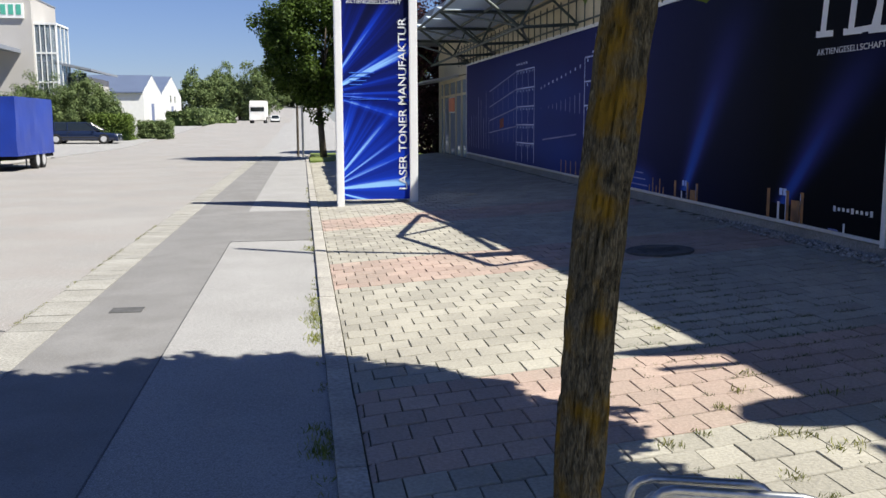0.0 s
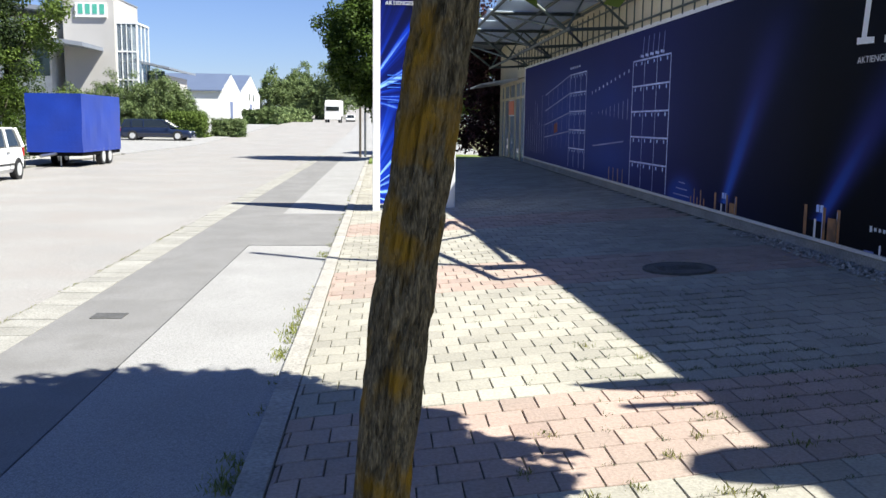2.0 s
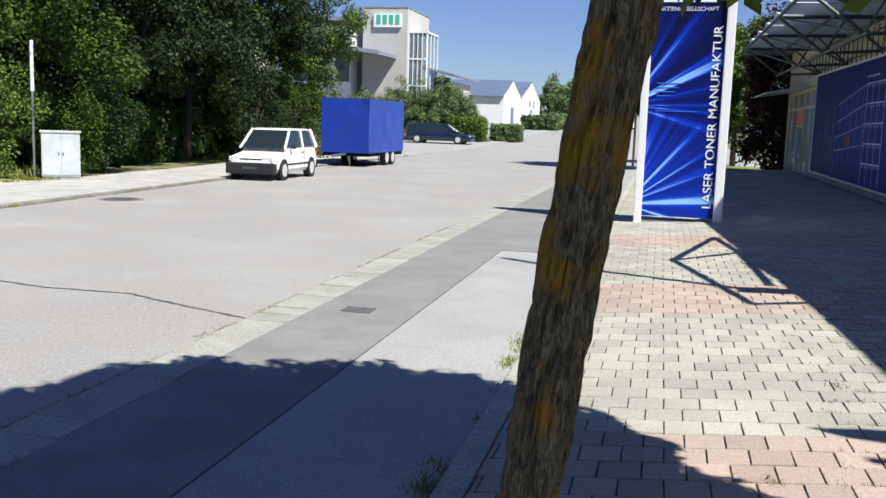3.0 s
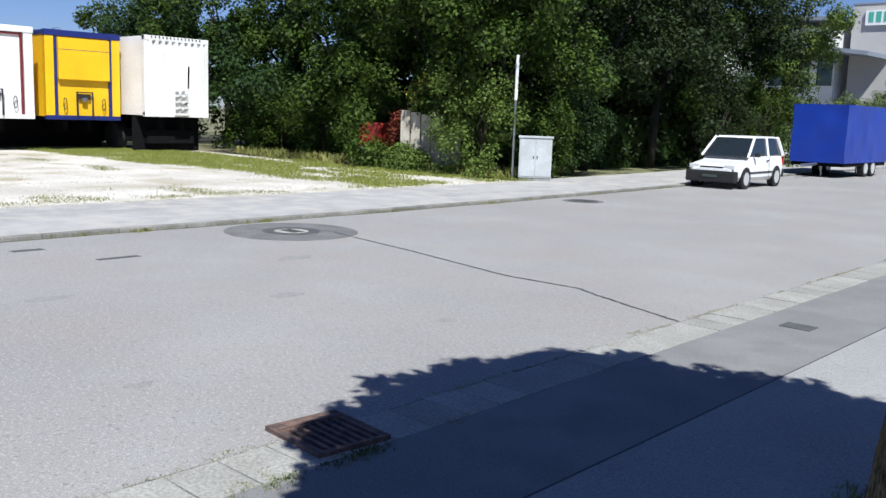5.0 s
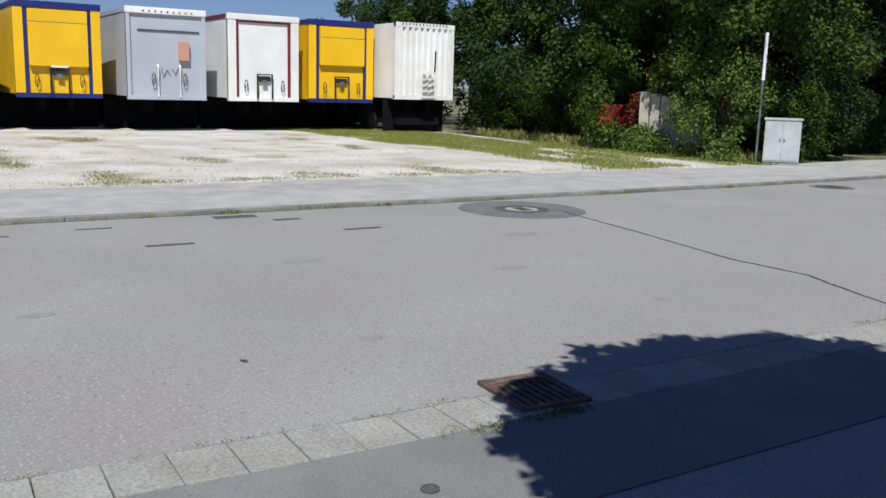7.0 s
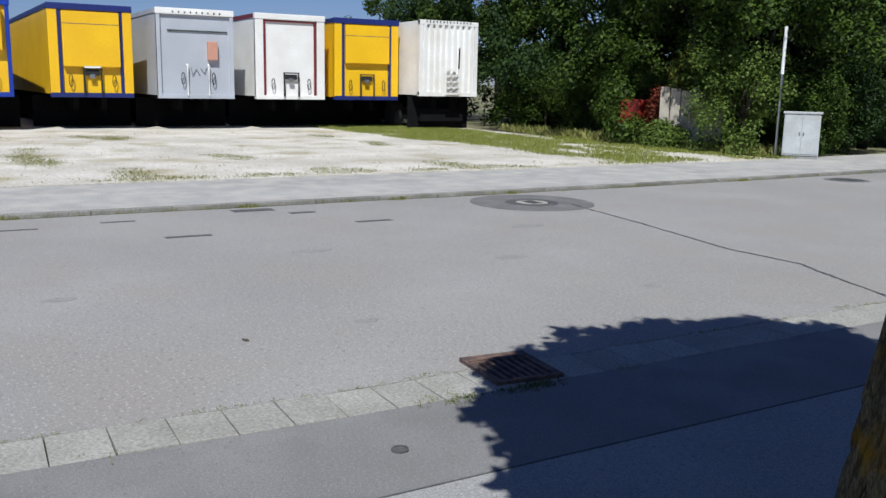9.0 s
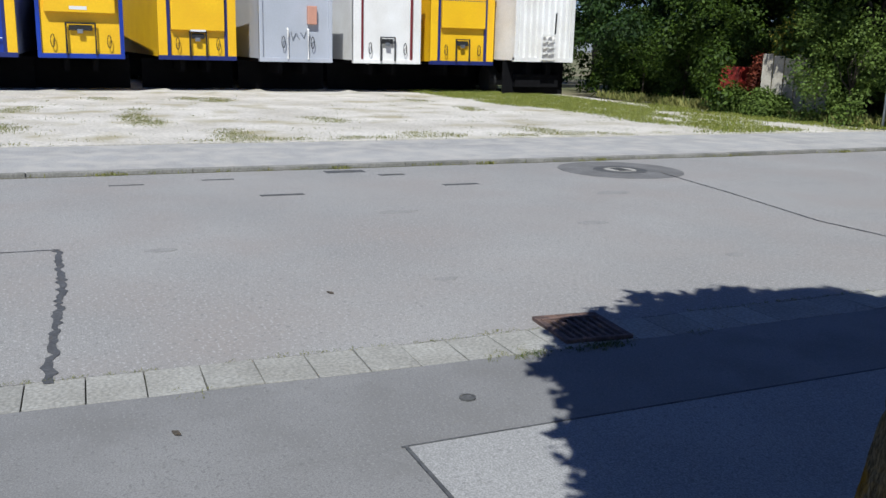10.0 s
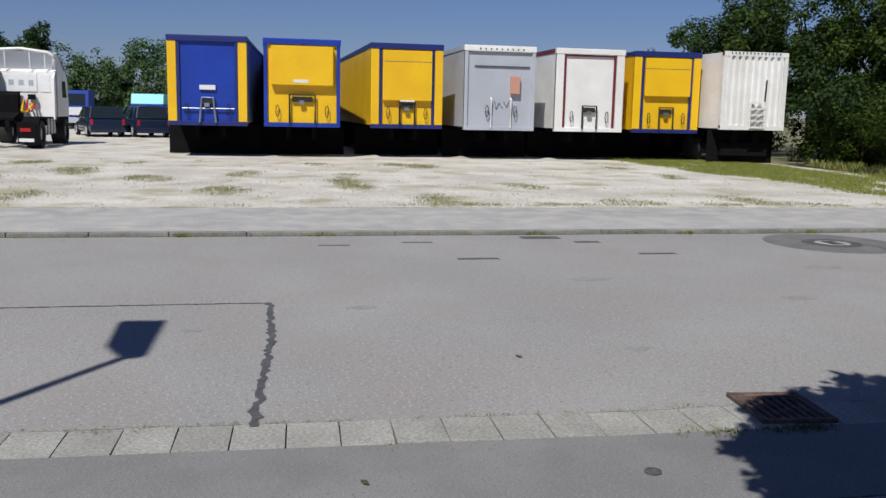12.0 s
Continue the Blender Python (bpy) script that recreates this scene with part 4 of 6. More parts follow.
    if style == "white":
        part("head_strip", B(-0.06, 0.015, pw + 0.1, W - pw - 0.1, z1 - 0.27, z1 - 0.22), T_RED, t, "dark strip above the panel")
    if style == "blue":
        part("cross_tube", T([(0.05, 0.45, z0 + 0.45), (0.05, 2.1, z0 + 0.45)], 0.02), GALV, t)
    if style == "yellow_wide":
        part("plate_bar", B(0.17, 0.176, 0.95, 1.45, lo + 0.5, lo + 0.6), PLATE, t)
    # running gear, then added black fillers for the shade underneath
    for y in (0.75, 1.6):
        part("chassis_beam", B(-L, -0.5, y, y + 0.14, z0 - 0.5, z0 - 0.12), CHASSIS, t)
    for y in (0.45, 1.9):
        part("landing_leg", B(-2.7, -2.54, y, y + 0.16, 0.12, z0 - 0.1), CHASSIS, t)
        part("leg_foot", B(-2.8, -2.44, y - 0.08, y + 0.24, 0.066, 0.12), CHASSIS, t)
    for y in (0.05, W - 0.09):
        part("side_guard", B(-9.0, -3.2, y, y + 0.04, 0.55, 0.95), CHASSIS, t)
        part("mud_skirt", B(-13.2, -9.0, y, y + 0.04, 0.85, z0 - 0.1), CHASSIS, t)
    for ax in (-9.7, -11.0, -12.3):
        for y in (0.0, W - 0.38):
            wh = part("wheel", disc(bmesh.new(), (ax, 0.5 + 0.066), 0.5, y, y + 0.38, 24, "y"), BLACK, t)
    # black sheet and two boxes added to make the shade below the floor solid
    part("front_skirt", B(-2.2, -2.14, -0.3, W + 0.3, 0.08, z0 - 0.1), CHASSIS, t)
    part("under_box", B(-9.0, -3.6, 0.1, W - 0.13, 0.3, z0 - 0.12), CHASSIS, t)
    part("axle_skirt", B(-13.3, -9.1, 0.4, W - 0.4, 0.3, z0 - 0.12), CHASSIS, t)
    return t


trailer("semi_trailer", "curtain trailer with blue headboard, yellow corner posts and grey sides", -28.0, -1.87, T_YELLOW, T_NAVY, T_BLUE, T_GREY, "blue", rot=-2.6)
trailer("semi_trailer", "yellow trailer headboard in a broad blue frame", -28.1, 1.16, T_BLUE, T_BLUE, T_YELLOW, T_BLUE, "yellow_wide")
trailer("semi_trailer", "yellow curtain trailer with blue rails and pillars", -28.5, 4.73, T_YELLOW, T_NAVY, T_YELLOW, T_YELLOW, "yellow", split=0.0, rot=1.2)
trailer("semi_trailer", "grey tarpaulin trailer with white top rail and salmon tool box", -28.0, 7.88, T_GREY, T_GREY, T_GREY, T_GREY, "grey")
trailer("semi_trailer", "white trailer with dark red trim on its headboard", -28.0, 11.13, T_WHITE, T_RED, T_WHITE, T_WHITE, "white")
trailer("semi_trailer", "yellow curtain trailer with blue pillars, beside the white container", -28.1, 14.05, T_YELLOW, T_NAVY, T_YELLOW, T_YELLOW, "yellow", rot=-1.5)


def container():
    W, z0, z1, L = 2.44, 1.3, 3.95, 9.0
    c = thing("container", "white corrugated steel container with an end ladder on a chassis", "container", pose(-26.8, 16.78, 0), "parked trailers")
    for k in range(9):
        y = 0.14 + k * 0.245
        part("corrugation", P([(-0.05, y), (0.03, y + 0.04), (0.03, y + 0.14), (-0.05, y + 0.18)], z0 + 0.12, z1 - 0.16), T_WHITE, c)
    part("end_wall", B(-0.1, -0.045, 0.05, W - 0.05, z0, z1 - 0.05), T_WHITE, c)
    for a in (0.0, W - 0.14):
        part("corner_post", B(-0.14, 0.02, a, a + 0.14, z0, z1, bevel=0.01), T_WHITE, c)
        part("side_wall", B(-L, -0.12, a + (0.0 if a == 0 else 0.08), a + (0.06 if a == 0 else 0.14), z0, z1 - 0.05), T_WHITE, c)
    part("top_rail", B(-0.14, 0.03, 0.0, W, z1 - 0.16, z1, bevel=0.01), T_WHITE, c)
    part("bottom_rail", B(-0.14, 0.03, 0.0, W, z0 - 0.04, z0 + 0.12, bevel=0.01), T_WHITE, c)
    part("roof", B(-L, -0.1, 0.02, W - 0.02, z1 - 0.08, z1 - 0.03), T_WHITE, c)
    for k in range(14):
        part("roof_clip", B(0.03, 0.045, 0.25 + 0.14 * k, 0.29 + 0.14 * k, z1 - 0.08, z1 - 0.02), BLACK, c)
    lad = part("ladder", T([(0.12, 1.05, z0), (0.12, 1.05, z0 + 0.95)], 0.03), T_WHITE, c, "white steel ladder")
    part("ladder_rail", T([(0.12, 1.6, z0), (0.12, 1.6, z0 + 0.95)], 0.03), T_WHITE, lad)
    for k in range(5):
        part("rung", B(0.08, 0.16, 1.05, 1.6, z0 + 0.05 + 0.21 * k, z0 + 0.1 + 0.21 * k), T_WHITE, lad)
    part("chain", T([(0.05, 1.62, z0 + 0.95), (0.06, 1.64, z0 + 1.7)], 0.03, 6), CHASSIS, c)
    for y in (0.7, 1.5):
        part("chassis_beam", B(-L, -0.3, y, y + 0.2, 0.8, z0 - 0.04), CHASSIS, c)
    # added black sheet, and a box further down, for the shade under the container
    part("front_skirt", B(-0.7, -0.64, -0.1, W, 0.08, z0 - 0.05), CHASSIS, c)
    for x in (-2.4, -6.5, -7.8):
        for y in (0.02, W - 0.4):
            part("wheel", disc(bmesh.new(), (x, 0.56), 0.49, y, y + 0.38, 24, "y"), BLACK, c)
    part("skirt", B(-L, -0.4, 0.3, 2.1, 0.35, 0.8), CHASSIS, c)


container()


# ---- vehicles ----
def wheel(parent, x, y, r, w, z=0.0):
    """A wheel standing on z, its axle along x."""
    t = part("wheel", ring(bmesh.new(), (y, z + r), r * 0.6, r, x - w / 2, x + w / 2, 24, "x"), BLACK, parent, "black tyre")
    part("rim", disc(bmesh.new(), (y, z + r), r * 0.64, x - w * 0.53, x + w * 0.53, 20, "x"), RIM, t, "grey metal rim")
    return t


def loft(sections, closed=True):
    """A skin through outlines of equal length."""
    bm = bmesh.new()
    rows = [[bm.verts.new(p) for p in s] for s in sections]
    n = len(rows[0])
    for a, b in zip(rows, rows[1:]):
        for k in range(n if closed else n - 1):
            bm.faces.new((a[k], a[(k + 1) % n], b[(k + 1) % n], b[k]))
    bm.faces.new(rows[0][::-1])
    bm.faces.new(rows[-1])
    bmesh.ops.recalc_face_normals(bm, faces=bm.faces)
    return bm


def car(name, label, m, L, W, H, mat, estate, group=""):
    """A car from y=0 (nose) to y=L, centred on x."""
    c = thing(name, label, "car", m, group)
    h = W / 2
    belt = 0.62 * H
    r = 0.27 if L < 4 else 0.31
    # lower body: outline across x at stations along y
    def sec(y, wd, zlo, zhi):
        a, mid_z = wd, (zlo + zhi) / 2
        side = [(0.9, zlo), (0.985, zlo + 0.1), (1.0, mid_z - 0.04), (0.985, mid_z + 0.1), (0.94, zhi - 0.04), (0.86, zhi)]
        return [(-a * k, y, z) for k, z in side] + [(a * k, y, z) for k, z in reversed(side)]
    hood = belt * 0.84
    st = [(-0.02, 0.76 * h, 0.3, hood * 0.74), (0.04, 0.88 * h, 0.24, hood * 0.84), (0.14, 0.95 * h, 0.21, hood * 0.9), (0.22 * L, h, 0.2, hood), (0.27 * L, h, 0.2, hood * 1.05), (0.31 * L, h, 0.2, belt), (0.7 * L, h, 0.2, belt), (0.95 * L, 0.98 * h, 0.22, belt), (L, 0.9 * h, 0.28, belt * 0.9)]
    body = part("body", loft([sec(*s) for s in st]), mat, c)
    bv = body.modifiers.new("soft", "BEVEL")
    bv.width, bv.segments, bv.limit_method = 0.085, 4, "ANGLE"
    # cabin
    a0, a1, b1, b0 = 0.24 * L, 0.42 * L, (0.93 if estate else 0.9) * L, 0.985 * L
    cab = [[(-h * 0.92, a0, belt - 0.04), (h * 0.92, a0, belt - 0.04), (h * 0.92, b0, belt - 0.02), (-h * 0.92, b0, belt - 0.02)], [(-h * 0.76, a1, H - 0.03), (h * 0.76, a1, H - 0.03), (h * 0.78, b1, H - 0.02), (-h * 0.78, b1, H - 0.02)]]
    glass = part("cabin_glass", loft(cab), CAR_GLASS, c, "dark car glass")
    bv = glass.modifiers.new("soft", "BEVEL")
    bv.width, bv.segments, bv.limit_method = 0.06, 3, "ANGLE"
    roof = part("roof_panel", loft([[(-h * 0.775, a1 - 0.06, H - 0.05), (h * 0.775, a1 - 0.06, H - 0.05), (h * 0.79, b1 + 0.03, H - 0.05), (-h * 0.79, b1 + 0.03, H - 0.05)], [(-h * 0.7, a1 + 0.02, H), (h * 0.7, a1 + 0.02, H), (h * 0.7, b1 - 0.05, H), (-h * 0.7, b1 - 0.05, H)]]), mat, c)

    bv = roof.modifiers.new("soft", "BEVEL")
    bv.width, bv.segments, bv.limit_method = 0.03, 2, "ANGLE"

    def pillar(p, q, r_):
        for s in (-1, 1):
            part("pillar", T([(s * p[0], p[1], p[2]), (s * q[0], q[1], q[2])], r_, 6), mat, c)
    pillar((h * 0.92, a0 - 0.01, belt - 0.02), (h * 0.77, a1 - 0.02, H - 0.03), 0.035)
    pillar((h * 0.93, b0 - 0.06, belt), (h * 0.78, b1 - 0.02, H - 0.03), 0.06)
    mid = (a1 + b1) / 2 - 0.05
    pillar((h * 0.94, mid, belt - 0.02), (h * 0.785, mid + 0.02, H - 0.03), 0.035)
    if estate or L > 3.3:
        q = b1 - 0.28 * (b1 - mid) - 0.1
        pillar((h * 0.94, q, belt - 0.02), (h * 0.785, q + 0.04, H - 0.03), 0.035)
    part("front_bumper", B(-h * 0.97, h * 0.97, -0.07, 0.16, 0.17, 0.47, bevel=0.05), BLACK if mat is CAR_WHITE else mat, c)
    part("rear_bumper", B(-h * 0.96, h * 0.96, L - 0.14, L + 0.05, 0.26, 0.48, bevel=0.04), BLACK if mat is CAR_WHITE else mat, c)
    part("grille", B(-h * 0.45, h * 0.45, -0.015, 0.08, 0.5, 0.58, bevel=0.01), BLACK, c)
    for s in (-1, 1):
        part("headlight", B(s * h * 0.68 - 0.14, s * h * 0.68 + 0.14, -0.01, 0.12, 0.5, 0.63, bevel=0.03), LAMP_CLEAR, c)
        part("tail_light", B(s * h * 0.86 - 0.06, s * h * 0.86 + 0.06, L - 0.05, L + 0.01, 0.6, 0.9, bevel=0.02), LAMP_RED, c)
        part("mirror", B(s * (h + 0.06) - 0.07, s * (h + 0.06) + 0.07, a0 + 0.28, a0 + 0.36, belt - 0.02, belt + 0.1, bevel=0.03), BLACK if mat is CAR_WHITE else mat, c)
        part("door_handle", B(s * h - 0.01, s * h + 0.012, mid - 0.18, mid - 0.05, belt - 0.14, belt - 0.11), BLACK, c)
        part("door_seam", B(s * h - 0.003, s * h + 0.003, mid, mid + 0.01, 0.28, belt - 0.02), BLACK, c)
        part("rub_strip", B(s * h - 0.003, s * h + 0.01, 0.24 * L, 0.76 * L, 0.4, 0.44), BLACK, c)
        for y in (0.18 * L, 0.82 * L):
            part("wheel_arch", disc(bmesh.new(), (y, r), r * 1.14, s * h - 0.004, s * h + 0.006, 20, "x"), BLACK, c)
            wheel(c, s * (h - 0.07), y, r, 0.18)
    part("number_plate", B(-0.2, 0.2, -0.085, -0.07, 0.3, 0.37), STEEL if mat is CAR_WHITE else GALV, c)
    return c


car("hatchback", "small white five-door hatchback with black bumpers parked at the kerb", pose(-9.6, 23.3, 0, 0, 0, 2), 3.3, 1.4, 1.37, CAR_WHITE, False)
car("estate_car", "dark blue estate car parked on the forecourt", pose(-12.6, 66, 0.215, 0, 0, -270), 4.8, 1.75, 1.45, CAR_DARK, True)
car("estate_car", "dark blue estate car parked at the back of the yard", pose(-49.2, -8.1, 0.066, 0, 0, -70), 4.6, 1.75, 1.5, CAR_DARK, True)
car("hatchback", "dark blue car parked at the back of the yard", pose(-49.2, -6.0, 0.066, 0, 0, -68), 4.4, 1.75, 1.55, CAR_DARK, True)
car("hatchback", "small pale car far down the street", pose(-5.06, 170, 1.55), 4.0, 1.65, 1.45, CAR_WHITE, False)


def box_trailer():
    t = thing("box_trailer", "blue tarpaulin car trailer with twin axle parked at the kerb", "trailer")
    x0, x1, y0, y1, z0, z1 = -11.1, -9.3, 32.2, 36.6, 0.5, 2.44
    bm = B(x0, x1, y0, y1, z0, z1)
    bmesh.ops.subdivide_edges(bm, edges=bm.edges, cuts=10, use_grid_fill=True)
    for v in bm.verts:
        n = noise.noise(v.co * 1.3) * 0.03
        if abs(v.co.x - x0) < 0.01 or abs(v.co.x - x1) < 0.01:
            v.co.x += n
        if abs(v.co.y - y0) < 0.01:
            v.co.y += n
    part("tarpaulin", bm, T_BLUE, t, "taut blue tarpaulin cover", smooth=False)
    part("bed", B(x0 + 0.03, x1 - 0.03, y0 + 0.05, y1 - 0.05, 0.38, 0.5), CHASSIS, t)
    part("drawbar", T([(-10.2, y0 + 0.2, 0.45), (-10.2, y0 - 1.3, 0.42)], 0.05), GALV, t)
    for s, x in ((-1, x0 + 0.12), (1, x1 - 0.12)):
        for y in (34.5, 35.25):
            wheel(t, x, y, 0.3, 0.2)
    for y in (y0 + 0.5, y1 - 0.4):
        part("support", T([(-10.2, y, 0.0), (-10.2, y, 0.45)], 0.03), GALV, t)
    for k in range(9):
        part("lace_eyelet", B(x1 + 0.03, x1 + 0.045, y0 + 0.2 + 0.5 * k, y0 + 0.23 + 0.5 * k, 0.56, 0.59), GALV, t)


box_trailer()


# ---- street cabinet and pole ----
def cabinet():
    m = pose(-12.8, 19.93, 0.07, 0, 0, 37)
    c = thing("street_cabinet", "weathered light grey utility cabinet beside the far pavement", "cabinet", m)
    part("body", B(-0.42, 0.42, 0.0, 0.32, 0.06, 1.08, bevel=0.01), CAB_GREY, c)
    part("plinth", B(-0.4, 0.4, 0.02, 0.3, -0.1, 0.06), BASE_GREY, c)
    part("lid", B(-0.45, 0.45, -0.03, 0.35, 1.08, 1.13, bevel=0.012), CAB_GREY, c)
    for a in (-0.4, 0.005):
        d = part("door", B(a, a + 0.395, -0.014, 0.0, 0.1, 1.05, bevel=0.004), CAB_GREY, c)
        part("lock", B(a + (0.34 if a < 0 else 0.03), a + (0.365 if a < 0 else 0.055), -0.022, -0.014, 0.55, 0.63), STEEL, d)
    p = thing("pole", "thin white-topped pole behind the cabinet", "pole")
    part("shaft", T([(-13.43, 19.8, 0.0), (-13.42, 19.8, 2.1)], 0.03), GALV, p)
    part("white_top", T([(-13.42, 19.8, 2.1), (-13.41, 19.8, 3.25)], 0.042), WHITE, p, "white painted top")


cabinet()
b = thing("board_fence", "pale weathered board fence half hidden by shrubs", "fence", pose(-16.45, 19.85, 0, 0, 0, 30))
for k in range(6):
    part("board", B(-0.9 + 0.3 * k, -0.9 + 0.3 * k + 0.27, 0.0, 0.04, 0.0, 1.75 - 0.05 * (k % 3)), BOARD, b)
b = thing("red_container", "small faded red steel bin among the shrubs", "bin")
part("bin_body", B(-19.9, -19.0, 20.2, 20.8, 0.0, 1.35, bevel=0.05), material("bin_red", (0.35, 0.03, 0.02), 0.6, spread=0.2), b)


# ---- drain, covers and marks in the road ----
def drain():
    g = thing("drain_grate", "rusty iron drain grate in the gutter, moss along its edge", "drain grate", pose(-2.295, 4.26, 0.0, 0, 0, -5))
    # solid black filler paints the shade of the opening below the bars
    part("pit", B(-0.24, 0.24, -0.22, 0.22, -0.06, 0.006), BLACK, g, "black block standing for the dark under the bars")
    for a in (-0.25, 0.22):
        part("rim", B(a, a + 0.03, -0.225, 0.225, -0.02, 0.026, bevel=0.004), RUST, g)
    for a in (-0.225, 0.2):
        part("rim", B(-0.22, 0.22, a, a + 0.025, -0.02, 0.025, bevel=0.004), RUST, g)
    part("cross_rib", B(-0.22, -0.14, -0.2, 0.2, -0.02, 0.023, bevel=0.004), RUST, g)
    part("ridge", B(-0.17, -0.15, -0.2, 0.2, 0.023, 0.03, bevel=0.003), RUST, g)
    for k in range(8):
        y = -0.2 + 0.0535 * k
        part("bar", B(-0.14, 0.22, y, y + 0.024, -0.02, 0.023, bevel=0.003), RUST, g)


drain()


def manhole(name, label, x, y, z, r, collar, mat, tilt=0.0, inner=0.0):
    m = thing(name, label, "manhole cover", pose(x, y, z, 0, tilt, 0))
    if collar:
        part("collar", ring(bmesh.new(), (0, 0), r, collar, -0.02, 0.004), COLLAR, m, "dark asphalt collar")
    if inner:
        part("inner_collar", ring(bmesh.new(), (0, 0), r, inner, -0.02, 0.007), IRON, m, "dark iron ring round the cover")
    part("cover", disc(bmesh.new(), (0, 0), r - 0.03, -0.02, 0.006), mat, m)
    part("rim", ring(bmesh.new(), (0, 0), r - 0.025, r, -0.02, 0.009), IRON, m)
    for k in range(5):
        part("rib", B(-r * 0.6, r * 0.6, -0.3 * r + 0.15 * r * k - 0.01, -0.3 * r + 0.15 * r * k + 0.01, 0.006, 0.011), IRON, m)


manhole("manhole", "round manhole cover in a wide dark asphalt collar", -8.72, 8.98, 0, 0.27, 0.92, CONCRETE_LONG, inner=0.4)
manhole("manhole", "dark iron manhole cover in the paving", 3.62, 10.2, pave_z(3.62, 10.2) + 0.012, 0.36, 0, IRON, -2.4)
manhole("manhole", "iron manhole cover near the far kerb", -9.2, 16.85, 0.0, 0.32, 0.42, IRON)
v = thing("valve_cover", "small round iron valve cap in the pavement", "valve cap", pose(-1.51, 3.107, 0))
part("lid", disc(bmesh.new(), (0, 0), 0.03, -0.02, 0.008, 20), IRON, v)
part("rim", ring(bmesh.new(), (0, 0), 0.031, 0.042, -0.02, 0.010, 20), IRON, v)
v = thing("valve_plate", "small oblong iron plate in the pavement", "valve plate", pose(-1.62, 8.85, 0))
part("plate", B(-0.13, 0.13, -0.1, 0.1, -0.02, 0.008, bevel=0.004), IRON, v)
for x, y, w, l in ((-9.45, 4.97, 0.22, 0.55), (-7.76, 3.7, 0.1, 0.5), (-8.0, 6.06, 0.1, 0.48), (-9.02, 5.5, 0.12, 0.35), (-9.1, 3.2, 0.07, 0.4), (-8.9, 2.1, 0.06, 0.4)):
    tagged(link("road_mark", B(x - w / 2, x + w / 2, y - l / 2, y + l / 2, -0.01, 0.004), IRON), "small dark mend in the asphalt", "road mend", "mends in the asphalt", "structure")


def stain(x, y, rx, ry, seed):
    """A worn darker spot, a thin uneven skin on the asphalt."""
    r_ = np.random.default_rng(seed)
    pts = [(x + rx * (0.7 + 0.5 * r_.random()) * math.cos(a), y + ry * (0.7 + 0.5 * r_.random()) * math.sin(a)) for a in np.linspace(0, 6.283, 15)[:-1]]
    tagged(link("road_stain", P(pts, -0.01, 0.003), STAIN), "faint dark worn spot in the asphalt", "road stain", "worn spots in the asphalt", "structure")


for k, (x, y, rx, ry) in enumerate(((-3.7, 3.96, 0.06, 0.1), (-3.68, 6.69, 0.06, 0.1), (-5.28, 2.08, 0.08, 0.14), (-5.3, 6.3, 0.1, 0.16), (-6.4, 4.6, 0.08, 0.2), (-6.9, 7.6, 0.12, 0.25), (-4.6, 0.7, 0.05, 0.08))):
    stain(x, y, rx, ry, 700 + k)


# ---- distance ----
def tower_house():
    h = thing("office_building", "grey rendered office tower with glass stair and low roofed wings", "building", pose(-1.0, 0, 0.3))
    part("wall", B(-23.2, -19.3, 75, 82, 0, 10.8), GREY_WALL, h)
    part("parapet", B(-23.25, -19.25, 74.95, 82.05, 10.8, 10.9), ROOF_GREY, h)
    g = part("glass_stair", B(-19.3, -17.7, 75.5, 79, 0, 8.8), CLEAR, h, "glass stair tower with white bars")
    for k in range(5):
        part("glazing_bar", B(-19.3 + 0.385 * k, -19.24 + 0.385 * k, 75.44, 75.5, 0, 8.8), WHITE, g)
    for z in (2.2, 4.4, 6.6, 8.8):
        part("glazing_bar", B(-19.3, -17.7, 75.43, 75.5, z, z + 0.12), WHITE, g)
    for k in range(4):
        part("glazing_bar", B(-17.7, -17.64, 75.5 + 1.15 * k, 75.58 + 1.15 * k, 0, 8.8), WHITE, g)
    part("stair_cap", B(-19.32, -17.62, 75.42, 79.05, 8.8, 8.95), WHITE, g)
    for z in (0.05, 3.0, 6.0):
        part("stair_landing", B(-19.25, -17.75, 75.6, 78.9, z, z + 0.15), GREY_WALL, g)
    part("wing_wall", B(-36, -23.9, 74, 82, 0, 9.0), WHITE_DIRTY, h)
    for x in (-27.0, -25.2, -29.0):
        w = part("window", B(x, x + 1.2, 73.95, 74.02, 4.6, 7.0), GLASS, h)
        part("window_frame", B(x - 0.1, x, 73.9, 74.0, 4.5, 7.1), WHITE, w)
    part("wing_roof", P([(-36.5, 10.6), (-24.0, 9.8), (-24.0, 9.5), (-36.5, 10.3)], 73, 83, "y"), ROOF_GREY, h)
    part("low_roof", P([(-30, 8.2), (-20.2, 6.9), (-20.2, 6.6), (-30, 7.9)], 70, 76, "y"), ROOF_GREY, h)
    part("east_wing", B(-17.7, -16.1, 78, 86, 0, 5.0), GREY_WALL, h)
    part("east_roof", P([(-17.9, 6.05), (-15.5, 5.55), (-15.5, 5.4), (-17.9, 5.85)], 76.5, 87, "y"), ROOF_GREY, h)
    for k in range(2):
        part("window", B(-17.6 + 0.8 * k, -17.0 + 0.8 * k, 77.95, 78.02, 3.0, 5.3), GLASS, h)
    s = part("sign_board", B(-22.2, -19.8, 74.8, 75, 9.2, 10.3), WHITE, h, "white board with green bars")
    for k in range(4):
        part("sign_bar", B(-21.95 + 0.55 * k, -21.6 + 0.55 * k, 74.77, 74.8, 9.45, 10.2), GREEN_SIGN, s)


tower_house()


